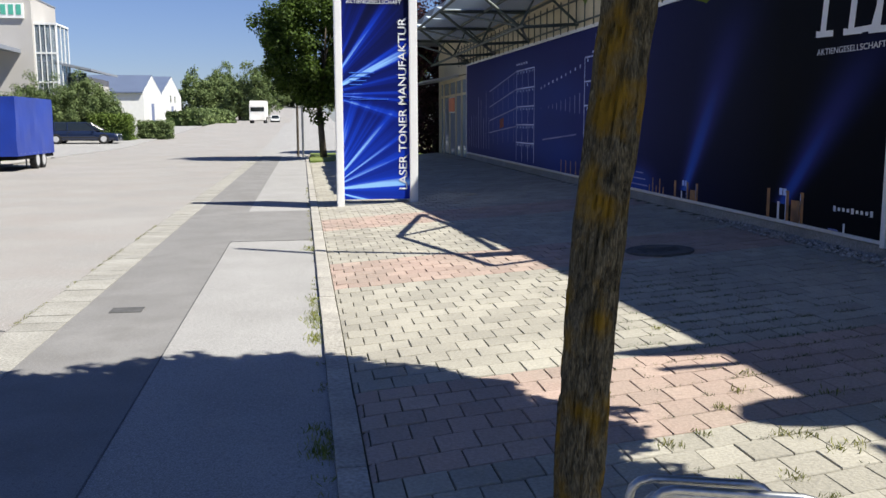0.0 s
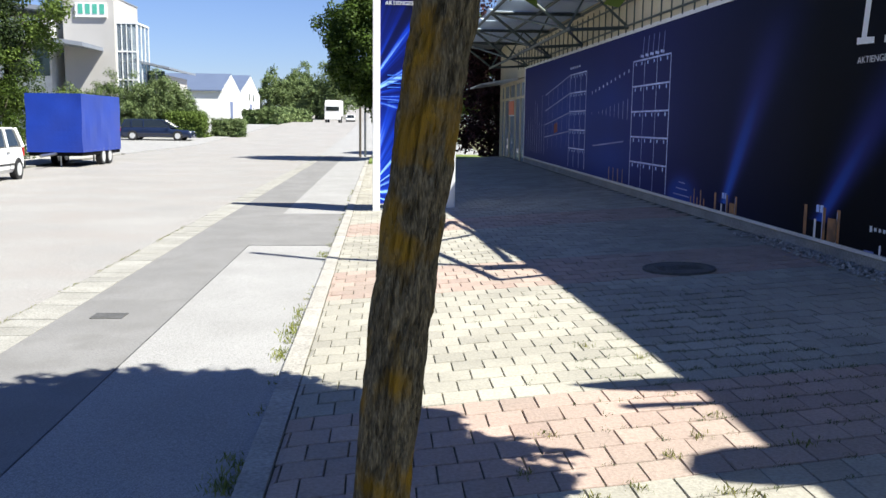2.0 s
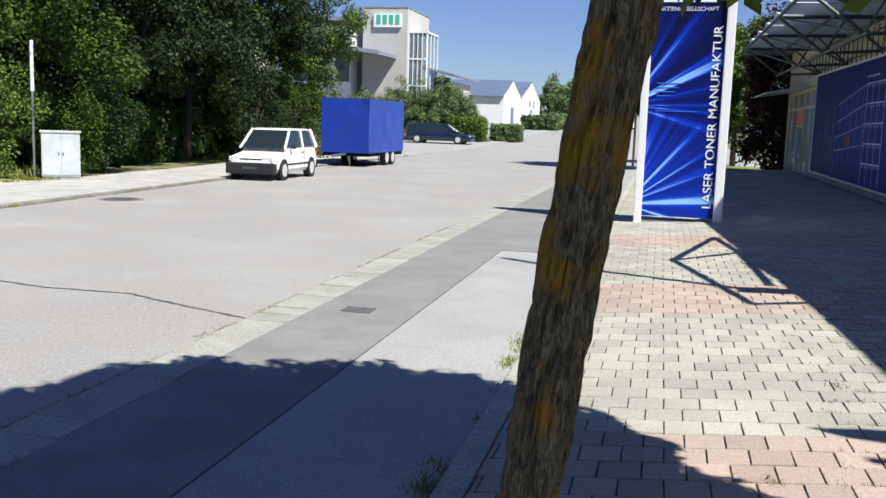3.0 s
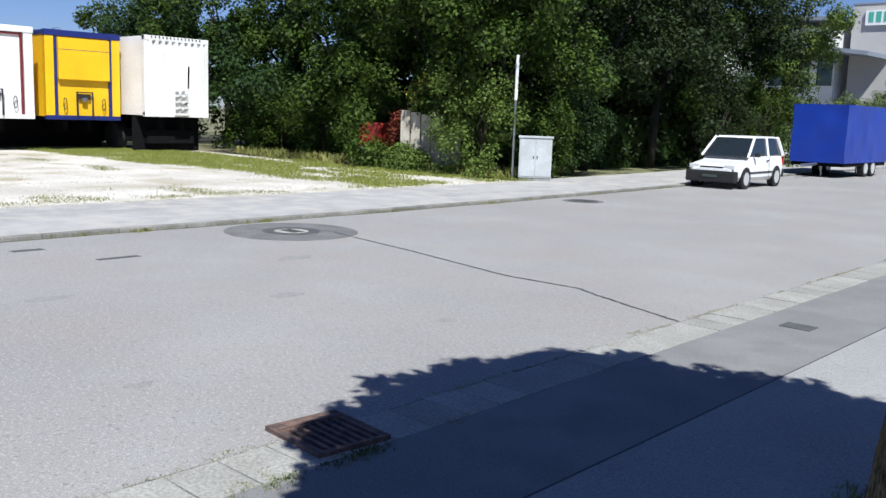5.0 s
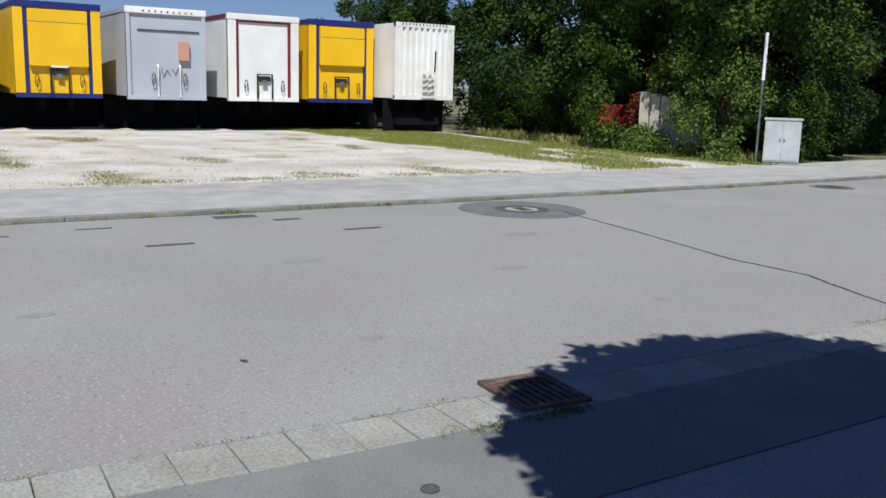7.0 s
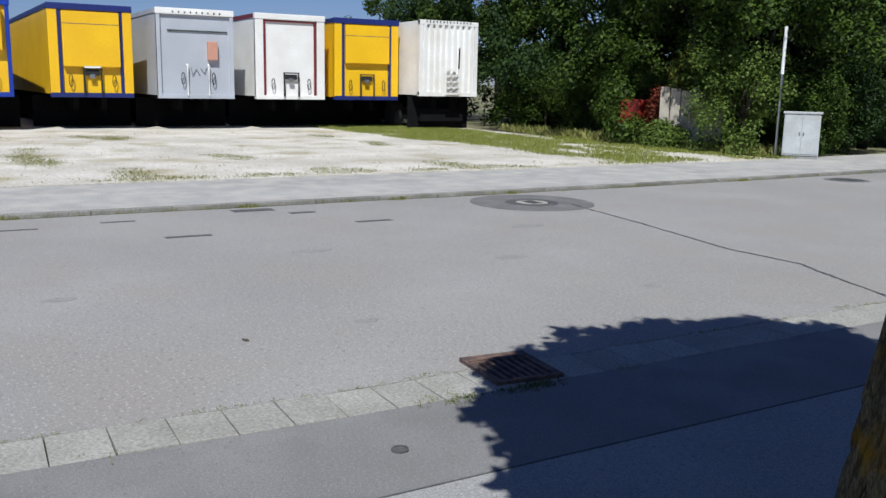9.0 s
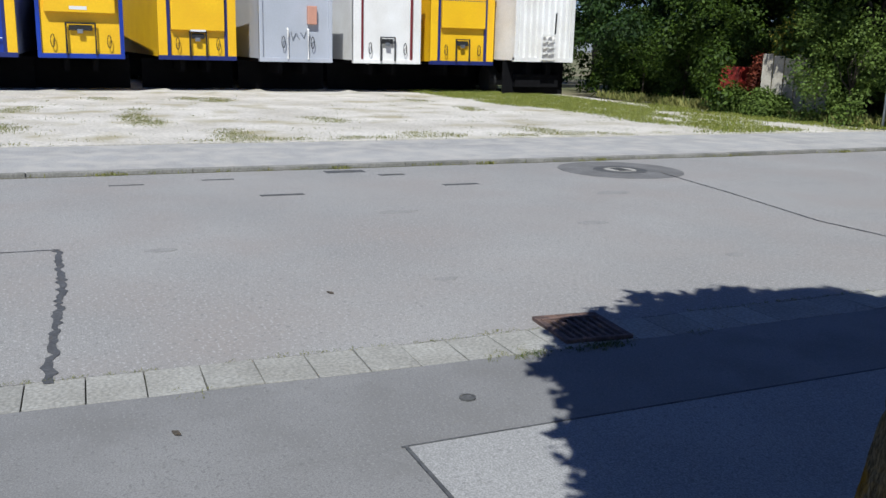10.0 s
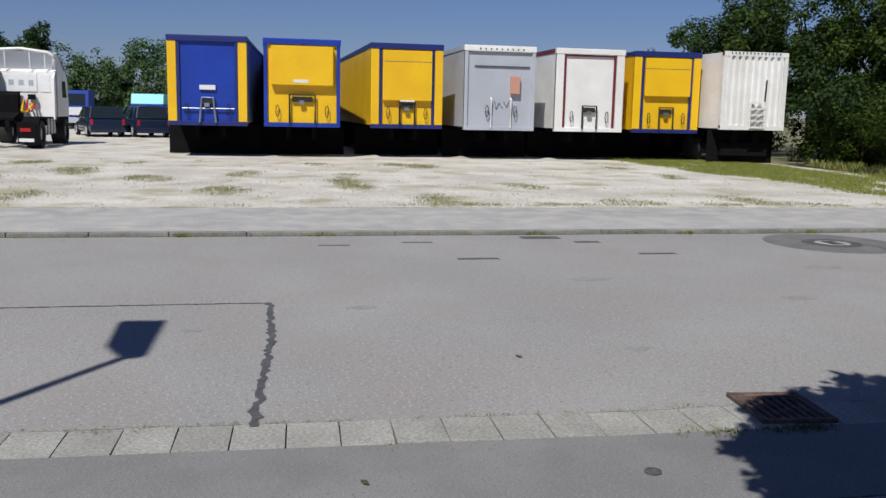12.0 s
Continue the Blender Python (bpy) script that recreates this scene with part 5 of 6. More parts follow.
def gable_hall(y0, y1, ridge_y, eave, ridge, window_side):
    """A hall whose gable faces the street and whose flank faces along it."""
    h = thing("gabled_hall", "white gabled hall with a blue-grey solar roof", "building", group="white halls")
    xg, xw = -21.5, -42.0
    part("gable_wall", P([(y0, -0.2), (y1, -0.2), (y1, eave), (ridge_y, ridge), (y0, eave)], xg - 0.3, xg, "x"), WHITE, h)
    part("flank_wall", B(xw, xg - 0.3, y0, y0 + 0.3, -0.2, eave), WHITE, h)
    part("flank_wall", B(xw, xg - 0.3, y1 - 0.3, y1, -0.2, eave), WHITE, h)
    part("roof", P([(y0 - 0.4, eave - 0.15), (ridge_y, ridge), (ridge_y, ridge + 0.2), (y0 - 0.4, eave + 0.05)], xw, xg - 0.05, "x"), SOLAR, h)
    part("roof", P([(y1 + 0.4, eave - 0.15), (y1 + 0.4, eave + 0.05), (ridge_y, ridge + 0.2), (ridge_y, ridge)], xw, xg - 0.05, "x"), SOLAR, h)
    d = part("door", B(xg, xg + 0.05, ridge_y - 2.2, ridge_y + 0.6, 0.0, 4.4), DOOR_BLUE, h)
    part("door_frame", B(xg, xg + 0.08, ridge_y - 2.4, ridge_y - 2.2, 0.0, 4.5), WHITE, d)
    for dy in window_side:
        for dz in (2.8, 5.0):
            w = part("window", B(xg, xg + 0.04, ridge_y + dy, ridge_y + dy + 1.3, dz, dz + 1.1), GLASS, h)
            part("window_frame", B(xg, xg + 0.07, ridge_y + dy - 0.12, ridge_y + dy, dz - 0.1, dz + 1.2), WHITE, w)


DOOR_BLUE = material("door_bluegrey", (0.18, 0.22, 0.36), 0.5, spread=0.1)
gable_hall(130, 147, 138, 5.8, 8.3, ())
gable_hall(147, 169, 158, 6.2, 9.1, (-3.0, 2.0))


def hedge(name, x0, x1, y0, y1, h, mat, seed, n, size=0.16, label="clipped dark green garden hedge"):
    rng = np.random.default_rng(seed)
    ob = thing(name, label, "hedge")
    c = np.stack([rng.uniform(x0, x1, n), rng.uniform(y0, y1, n), rng.uniform(0.1, h, n)], 1)
    v, f = leaf_cloud(rng, c, 16, size, 0.25)
    raw("foliage", v.tolist(), f.tolist(), mat, ob)
    part("core", B(x0 + 0.2, x1 - 0.2, y0 + 0.2, y1 - 0.2, -1.5, h * 0.55), LEAF_DARK, ob)
    ob.location.z += rise(y1)
    return ob


# the first row's near-black leaves paint the shade between the trunks
hedge("undergrowth", -18.0, -16.4, 22.6, 43.5, 3.4, LEAF_HOLLOW_SHADE, 35, 2600, 0.19, "dark undergrowth between the trunks of the tree belt")
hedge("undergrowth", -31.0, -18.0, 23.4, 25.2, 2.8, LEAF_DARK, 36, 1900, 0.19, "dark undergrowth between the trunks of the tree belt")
hedge("hedge", -15.5, -12.6, 70, 72, 1.9, LEAF_BRIGHT, 31, 1100, 0.13)
hedge("hedge", -12.6, -10.2, 73, 75, 1.3, LEAF_HAZY, 32, 900, 0.14)
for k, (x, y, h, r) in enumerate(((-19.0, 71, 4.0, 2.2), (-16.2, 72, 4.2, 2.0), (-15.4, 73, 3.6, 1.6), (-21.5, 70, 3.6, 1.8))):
    tree("shrub", "tall green shrub before the office building", (x, y, 0), (x, y, 1), 0.08, (x, y, h * 0.5), (r, r, h * 0.52), LEAF_HAZY, 240, 110, 0.13, 0.42, 300 + k, rough=0.4, shell=0.3, category="shrub")
hedge("hedge", -15.0, -11.0, 105, 122, 1.2, LEAF_HAZY, 33, 700, 0.6, "rough green growth along the street")
hedge("hedge", -15.5, -11.6, 122, 165, 1.8, LEAF_HAZY, 34, 900, 0.8, "rough green growth along the street")
FAR = [(-22 + 3.1 * k + 1.5 * math.sin(k * 2.1), 196 + 9 * math.sin(k * 1.3), 9.0 + 2.0 * math.sin(k * 1.9)) for k in range(12)]
for k, (x, y, h) in enumerate(FAR):
    if x > -8:
        y += 130
    tree("far_tree", "distant green tree at the end of the street", (x, y, 0), (x, y, 3), 0.3, (x, y, h * 0.52), (3.4, 3.4, h * 0.5), LEAF_HAZY, 260, 40, 0.42, 0.9, 400 + k, group="distant trees", rough=0.4)
for k in range(11):
    x, y, h = -84.0 - 6 * math.sin(k * 2.3), -34 + 6.2 * k, (6.7 if k < 5 else 4.9) + 0.6 * math.sin(k * 1.7)
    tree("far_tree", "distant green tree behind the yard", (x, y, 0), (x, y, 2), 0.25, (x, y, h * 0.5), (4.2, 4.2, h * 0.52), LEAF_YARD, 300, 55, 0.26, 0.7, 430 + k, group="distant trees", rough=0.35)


def far_truck():
    t = thing("truck", "white lorry far down the street", "truck", pose(-6.76, 140, 1.55))
    part("cargo_box", B(-1.25, 1.25, 2.2, 9.0, 1.0, 3.4, bevel=0.03), T_WHITE, t)
    part("cab", B(-1.2, 1.2, 0, 2.0, 0.5, 2.9, bevel=0.12), T_WHITE, t)
    part("windscreen", B(-1.0, 1.0, -0.03, 0.05, 1.75, 2.4), CAR_GLASS, t)
    part("bumper", B(-1.2, 1.2, -0.06, 0.2, 0.45, 0.9), T_WHITE, t)
    for x in (-1.0, 1.0):
        for y in (0.9, 7.0):
            wheel(t, x, y, 0.5, 0.3)


far_truck()


def tractor():
    t = thing("tractor_unit", "white lorry tractor unit with hooped roof deflector in the yard", "truck", pose(-31.9, -8.05, 0.066))
    # nose towards -x
    part("cab", P([(-5.7, 1.1), (-3.6, 1.1), (-3.6, 2.82), (-3.72, 2.92), (-5.3, 2.92), (-5.62, 2.5), (-5.75, 1.7)], -1.2, 1.2, "y"), T_WHITE, t)
    part("side_window", P([(-5.35, 1.85), (-4.6, 1.85), (-4.6, 2.5), (-5.2, 2.5)], 1.198, 1.21, "y"), CAR_GLASS, t)
    part("side_fairing", P([(-3.75, 1.0), (-3.2, 1.0), (-3.3, 2.6), (-3.6, 2.85), (-3.75, 2.85)], 1.14, 1.2, "y"), T_WHITE, t, "white side fairing behind the cab")
    part("roof_deflector", P([(-5.2, 2.93), (-4.2, 2.93), (-3.9, 3.6), (-4.1, 3.62)], -1.1, 1.1, "y"), T_GREY, t, "grey inner face of the deflector")
    hoop_line = [(-3.55, -1.14, 2.92), (-3.45, -1.2, 3.3), (-3.45, -1.16, 3.52), (-3.45, -0.98, 3.62), (-3.45, 0.0, 3.68), (-3.45, 0.98, 3.56), (-3.45, 1.16, 3.46), (-3.45, 1.2, 3.3), (-3.55, 1.14, 2.92)]
    part("deflector_hoop", T(hoop_line, 0.06, 8), T_WHITE, t, smooth=True)
    for y in (-0.95, -0.6, 0.3, 0.85):
        part("deflector_stay", T([(-3.55, y, 2.92), (-3.47, y, 3.6)], 0.03, 6), T_WHITE, t)
    part("sun_visor_side", P([(-5.3, 2.93), (-3.9, 2.93), (-3.6, 3.5), (-4.1, 3.6)], 1.1, 1.15, "y"), T_WHITE, t)
    part("rear_wall_panel", B(-3.6, -3.57, -0.75, 0.5, 2.05, 2.72, bevel=0.01), WHITE, t)
    part("rear_hatch", B(-3.6, -3.575, 0.62, 0.98, 2.05, 2.72, bevel=0.01), WHITE, t)
    for k in range(3):
        part("vent", B(-3.575, -3.56, -0.52 + 0.36 * k, -0.34 + 0.36 * k, 2.3, 2.5), T_GREY, t)
    for y in (-0.45, 0.3):
        part("frame_rail", B(-5.2, 0.3, y, y + 0.15, 0.72, 1.0), CHASSIS, t)
    part("fifth_wheel", P([(-1.7, 1.05), (-0.3, 1.0), (-0.3, 1.08), (-1.0, 1.26), (-1.6, 1.26)], -0.5, 0.45, "y"), CHASSIS, t)
    part("air_intake", P([(-3.5, 1.0), (-3.1, 1.0), (-3.1, 1.9), (-3.3, 2.05), (-3.5, 2.05)], -0.95, -0.1, "y"), CHASSIS, t, "black air box behind the cab")
    part("exhaust_stack", B(-3.5, -3.15, -1.2, -0.85, 1.0, 3.0, bevel=0.05), CHASSIS, t)
    part("air_line", T([(-3.5, 0.0, 1.75), (-3.0, 0.05, 1.3), (-2.9, 0.25, 1.28), (-3.5, 0.35, 1.6)], 0.04, 6), T_YELLOW, t, "coiled yellow hose")
    part("air_line", T([(-3.5, 0.15, 1.75), (-3.0, 0.25, 1.35), (-2.95, 0.4, 1.3), (-3.5, 0.45, 1.6)], 0.04, 6), LAMP_RED, t, "coiled red hose")
    part("lamp_bracket", B(-3.55, -3.35, 0.2, 0.45, 1.75, 1.95, bevel=0.02), CHASSIS, t)
    part("tank", B(-3.4, -1.6, 0.72, 1.18, 0.45, 1.05, bevel=0.12), RIM, t, "grey metal fuel tank")
    for x in (-3.0, -2.5, -2.0):
        part("tank_strap", B(x, x + 0.06, 0.7, 1.19, 0.44, 1.06), CHASSIS, t)
    part("cab_skirt", B(-5.6, -3.4, 0.9, 1.2, 0.85, 1.1), CHASSIS, t)
    for y in (-1.0, 1.0):
        for x in (-4.9, -0.9):
            w = part("wheel", ring(bmesh.new(), (x, 0.5), 0.3, 0.5, y - 0.25, y + 0.25, 24, "y"), BLACK, t)
            part("rim", disc(bmesh.new(), (x, 0.5), 0.31, y - 0.17, y + 0.17, 20, "y"), RIM, w)
        part("mudguard", P([(-1.55, 0.8), (-1.3, 1.08), (-0.5, 1.08), (-0.25, 0.8), (-0.25, 0.86), (-0.48, 1.13), (-1.32, 1.13), (-1.55, 0.86)], y - 0.28, y + 0.28, "y"), CHASSIS, t)
        part("mud_flap", B(-0.27, -0.24, y - 0.28, y + 0.28, 0.12, 0.82), CHASSIS, t)
        part("tail_panel", B(0.3, 0.36, y - 0.3, y + 0.3, 0.2, 0.95), CHASSIS, t)
        part("tail_light", B(0.36, 0.38, y - 0.2, y + 0.15, 0.62, 0.74), LAMP_RED, t)
        part("plate_bar", B(0.36, 0.38, y - 0.25, y + 0.25, 0.26, 0.38), PLATE, t)


tractor()
def blue_lorry():
    t = thing("lorry", "blue lorry cab parked at the back of the yard", "truck", pose(-60, -11.2, 0.066))
    part("cab", P([(-1.0, 0.6), (1.0, 0.6), (1.05, 1.5), (0.85, 2.45), (-1.0, 2.5)], -1.2, 1.2, "y"), T_BLUE, t)
    part("windscreen", P([(1.04, 1.55), (1.075, 1.55), (0.9, 2.25), (0.87, 2.25)], -1.0, 1.0, "y"), CAR_GLASS, t)
    part("bumper", B(0.95, 1.15, -1.2, 1.2, 0.4, 0.75, bevel=0.04), T_GREY, t)
    part("grille", B(1.0, 1.06, -0.8, 0.8, 0.9, 1.4), PLATE, t)
    part("load_bed", B(-6.0, -1.1, -1.2, 1.2, 0.9, 1.1), CHASSIS, t)
    for y in (-1.0, 1.0):
        for x in (0.2, -4.5):
            part("wheel", disc(bmesh.new(), (x, 0.45), 0.45, y - 0.15, y + 0.15, 20, "y"), BLACK, t)


blue_lorry()
tree("yard_tree", "dark tall tree behind the tractor unit", (-70, -16.2, 0), (-70, -16.2, 2.2), 0.2, (-70, -16.2, 3.9), (1.8, 1.8, 2.2), LEAF_DARK, 200, 90, 0.22, 0.5, 470, rough=0.5)
v = thing("van", "turquoise-topped van behind the trailers", "van", pose(-58, -6.0, 0.066))
part("body", B(-2.4, 2.4, -1.0, 1.0, 0.4, 1.7, bevel=0.15), T_BLUE, v)
part("high_roof", P([(-2.3, 1.7), (2.2, 1.7), (1.9, 2.3), (-2.0, 2.35)], -0.95, 0.95, "y"), TEAL, v)
part("rear_window", B(2.38, 2.42, -0.75, 0.75, 1.1, 1.6), CAR_GLASS, v)
for x in (-1.5, 1.5):
    for y in (-0.9, 0.9):
        part("wheel", disc(bmesh.new(), (x, 0.33), 0.33, y - 0.1, y + 0.1, 20, "y"), BLACK, v)


# ---- printed banner on the wall ----
def mural():
    m = thing("wall_banner", "long dark blue printed banner in a white frame on the wall", "banner")
    ya, yb, xp = 8.98, 31.3, 5.375

    def lo(y):
        return 0.385 + 0.0075 * (y - 9)

    def hi(y):
        return 3.29 + 0.0065 * (y - 9)
    panel = part("print", P([(ya, lo(ya)), (yb, lo(yb)), (yb, hi(yb)), (ya, hi(ya))], xp, xp + 0.033, "x"), MURAL, m, "dark blue print with two pale light beams")
    part("frame_bar", P([(ya, lo(ya) - 0.02), (yb, lo(yb) - 0.02), (yb, lo(yb) + 0.015), (ya, lo(ya) + 0.015)], xp - 0.02, xp + 0.034, "x"), WHITE_DIRTY, m, "white frame bar")
    part("frame_bar", P([(ya, hi(ya) - 0.015), (yb, hi(yb) - 0.015), (yb, hi(yb) + 0.05), (ya, hi(ya) + 0.05)], xp - 0.02, xp + 0.034, "x"), WHITE, m, "white frame bar")
    for y in (ya, yb):
        part("frame_bar", P([(y - 0.05, lo(y) - 0.05), (y + 0.015, lo(y) - 0.05), (y + 0.015, hi(y) + 0.05), (y - 0.05, hi(y) + 0.05)], xp - 0.021, xp + 0.034, "x"), WHITE, m, "white frame bar")
    rng = np.random.default_rng(8)
    e = [0]

    def stroke(name, mat, y0, z0, y1, z1, w):
        d = Vector((y1 - y0, z1 - z0))
        n = Vector((-d.y, d.x)).normalized() * w / 2
        e[0] += 1
        x = xp - 0.001 - 0.0004 * (e[0] % 5)
        part(name, P([(y0 - n.x, z0 - n.y), (y1 - n.x, z1 - n.y), (y1 + n.x, z1 + n.y), (y0 + n.x, z0 + n.y)], x - 0.0003, x, "x"), mat, panel)

    # lit shelf racks: uprights, boards and small lamps
    def rack(y0, y1, z_base, z_top, levels, ups):
        for k in range(ups):
            y = y0 + (y1 - y0) * k / (ups - 1)
            stroke("printed_upright", PRINT_LINE, y, z_base, y, z_top, 0.035 if k in (0, ups - 1) else 0.02)
        for k in range(levels):
            z = z_base + (z_top - z_base) * (k + 1) / levels
            stroke("printed_board", PRINT_LINE, y0, z, y1, z, 0.03)
            for j in range(ups + 2):
                y = y0 + (y1 - y0) * (j + 0.5) / (ups + 2)
                stroke("printed_lamp", PRINT_GLOW, y, z - 0.09, y, z - 0.03, 0.06)
    rack(16.18, 18.4, 0.47, 2.8, 5, 4)
    rack(22.3, 24.1, 0.58, 2.85, 5, 4)
    for k, (z0, z1) in enumerate(((2.85, 2.45), (2.4, 2.0), (1.92, 1.6), (1.45, 1.25))):
        stroke("printed_board", PRINT_DIM, 24.1, z0, 27.5, z1, 0.03)
        for j in range(5):
            y = 24.4 + 0.65 * j
            zz = z0 + (z1 - z0) * (y - 24.1) / 3.4
            stroke("printed_upright", PRINT_DIM, y, zz, y, zz - 0.38, 0.02)
    for j in range(10):
        y = 18.7 + 0.33 * j
        stroke("printed_lamp", PRINT_LINE, y, 2.62 - 0.035 * j, y, 2.68 - 0.035 * j, 0.07)
        stroke("printed_upright", PRINT_DIM, y, 1.72 + 0.02 * j, y, 2.12 - 0.03 * j, 0.035)
    for j in range(9):
        y = 27.6 + 0.4 * j
        stroke("printed_upright", PRINT_DIM, y, 0.75, y, 1.3 + 1.2 * rng.random(), 0.03)
    for j in range(5):
        stroke("printed_tower", PRINT_DIM, 16.6 + 0.3 * j, 2.9, 16.55 + 0.3 * j, 3.2, 0.03)
        stroke("printed_tower", PRINT_LINE, 16.55 + 0.3 * j, 2.86, 16.75 + 0.3 * j, 2.88, 0.05)
        stroke("printed_tower", PRINT_LINE, 23.0 + 0.25 * j, 3.0, 23.15 + 0.25 * j, 3.02, 0.05)
    for k in range(3):
        stroke("printed_dome", PRINT_DIM, 15.0 + 0.1 * k, 0.52 + 0.1 * k, 15.75 - 0.12 * k, 0.53 + 0.1 * k, 0.02)
    # pairs of bottles with a blue glow between
    for y0, y1, zb, zt in ((10.43, 11.16, 0.38, 0.76), (13.15, 13.9, 0.41, 0.68)):
        for u in (0.0, 0.42, 1.0):
            y = y0 + (y1 - y0) * u
            stroke("printed_bottle", PRINT_ORANGE, y, zb, y, zt, 0.07)
            stroke("printed_edge", PRINT_LINE, y + 0.03, zb, y + 0.03, zt - 0.02, 0.014)
        stroke("printed_bottle", PRINT_ORANGE, y0 + 0.12, zb, y0 + 0.12, zt - 0.1, 0.2)
        for u in (0.5, 0.62):
            stroke("printed_glow", PRINT_GLOW, y0 + (y1 - y0) * u, zt - 0.06, y0 + (y1 - y0) * u, zt + 0.02, 0.07)
        stroke("printed_edge", PRINT_WHITE, y0 + (y1 - y0) * 0.68, zb, y0 + (y1 - y0) * 0.68, zt - 0.14, 0.05)
    for j in range(5):
        y = 14.35 + 0.14 * j
        stroke("printed_bottle", PRINT_ORANGE, y, 0.42, y, 0.55 + 0.12 * (j % 2), 0.04)
    for j in range(4):
        stroke("printed_bottle", PRINT_ORANGE, 18.9 + 0.35 * j, 0.44, 18.9 + 0.35 * j, 0.75, 0.05)
    stroke("printed_spot", RED_PRINT, 25.6, 1.55, 26.1, 1.5, 0.25)
    stroke("printed_line", PRINT_DIM, 18.9, 1.3, 21.5, 1.15, 0.03)
    stroke("printed_glow", PRINT_WHITE, 9.62, 0.4, 9.62, 0.5, 0.035)
    stroke("printed_glow", PRINT_DIM, 9.72, 0.41, 9.9, 0.41, 0.03)
    # mark of plain slanted strokes, caption and a bar for the address
    for y, dz in ((10.12, 0.0), (9.62, -0.02), (9.2, -0.04)):
        part("mark_stroke", P([(y + 0.2, 2.44 + dz), (y - 0.12, 2.43 + dz), (y - 0.12, 2.49 + dz), (y + 0.02, 2.5 + dz), (y - 0.04, 3.0 + dz), (y + 0.06, 3.0 + dz), (y + 0.12, 2.5 + dz), (y + 0.2, 2.51 + dz)], xp - 0.004, xp - 0.0032, "x"), PRINT_WHITE, panel)
    part("mark_stroke", P([(9.66, 2.42), (9.3, 2.42), (9.2, 2.7), (9.28, 2.7), (9.36, 2.48), (9.64, 2.48)], xp - 0.0046, xp - 0.0041, "x"), PRINT_WHITE, panel)
    cu = bpy.data.curves.new("caption", "FONT")
    cu.body, cu.size, cu.extrude = "AKTIENGESELLSCHAFT", 0.1, 0.0005
    t = new("lettering", cu)
    cu.materials.append(PRINT_WHITE)
    bpy.context.view_layer.update()
    f = 1.17 / max(0.1, t.dimensions.x)
    t.parent = panel
    t.matrix_world = Matrix.Translation((xp - 0.005, 10.28, 2.25)) @ Matrix(((0, 0, -1, 0), (-1, 0, 0, 0), (0, 1, 0, 0), (0, 0, 0, 1))) @ Matrix.Diagonal((f, 0.9, 1, 1))
    for k in range(9):
        y = 9.82 - 0.078 * k
        stroke("address_bar", PRINT_WHITE, y, 0.64, y - 0.045, 0.642, 0.035 if k % 4 else 0.06)


mural()

# ---- things on the roof edge, seen by their shadows ----
r = thing("skylight_frame", "bare triangular steel frame of a skylight above the walk", "steel frame")
fz = 3.8
for a, b in (((4.08, 13.78), (3.48, 11.29)), ((3.48, 11.29), (4.14, 8.56)), ((4.08, 13.78), (4.67, 9.04)), ((3.48, 11.29), (4.29, 12.12)), ((4.14, 8.56), (5.36, 9.0)), ((4.08, 13.78), (5.36, 13.2)), ((4.29, 12.12), (4.4, 9.6)), ((4.67, 9.04), (5.36, 10.2))):
    part("frame_bar", T([(*a, fz), (*b, fz)], 0.045, 8), STEEL, r)
r = thing("mast", "thin steel mast on the roof edge", "mast")
part("shaft", T([(4.9, 8.9, 4.84), (4.9, 8.9, 9.1)], 0.06, 8), GALV, r)
part("foot", B(4.75, 5.4, 8.75, 9.05, 4.8, 4.88), GALV, r)
r = thing("roof_rail", "grey roof edge rail round the corner of the house", "rail")
part("tube", T([(5.4, 2.85, 4.8), (5.38, 2.28, 4.8), (5.9, 2.34, 4.8), (9.0, 2.9, 4.8), (9.0, 3.2, 4.8)], 0.03, 8), GALV, r)
r = thing("roof_beam", "projecting roof beam ends above the shop window", "beam")
part("beam", P([(4.72, 4.66), (4.9, 4.55), (5.15, 4.49), (5.6, 4.47), (5.6, 4.72), (5.2, 4.72), (4.95, 4.7)], 4.7, 4.78), STEEL, r)
part("beam", B(4.9, 5.6, 4.22, 4.28, 4.68, 4.74), STEEL, r)
r = thing("floodlight", "boxy floodlight on the roof edge", "lamp")
part("housing", P([(5.0, 3.3), (5.06, 3.2), (5.2, 3.15), (5.6, 3.12), (5.6, 3.56), (5.25, 3.55), (5.08, 3.48)], 4.68, 4.82), STEEL, r)

# ---- street lamp behind the walker ----
s = thing("street_lamp", "grey street lamp with a flat head over the pavement", "street lamp")
part("pole", T([(0.2, -2.19, 0.0), (0.2, -2.19, 6.4)], 0.06, 10, 0.04), GALV, s)
part("lamp_head", P([(-0.84, -2.39), (-0.11, -2.36), (0.25, -2.2), (0.22, -2.08), (-0.82, -2.06)], 6.36, 6.46), T_GREY, s)


# ---- bicycle stand ----
def hoop(parent, x0, x1, y0, y1, z, r=0.016, drop=0.34):
    q, y = 0.07, y0
    pts = [(x0, y, z - drop), (x0, y, z - q)]
    pts += [(x0 + q - q * math.cos(a), y, z - q + q * math.sin(a)) for a in (0.5, 1.0)]
    pts += [(x0 + q, y, z), (x1 - q, y, z)]
    pts += [(x1 - q + q * math.sin(a), y, z - q + q * math.cos(a)) for a in (0.5, 1.0)]
    pts += [(x1, y, z - q), (x1, y, z - drop)]
    pts = [(p[0], y0 + (y1 - y0) * (p[0] - x0) / (x1 - x0), p[2]) for p in pts]
    return part("hoop", T(pts, r, 10), GALV, parent, smooth=True)


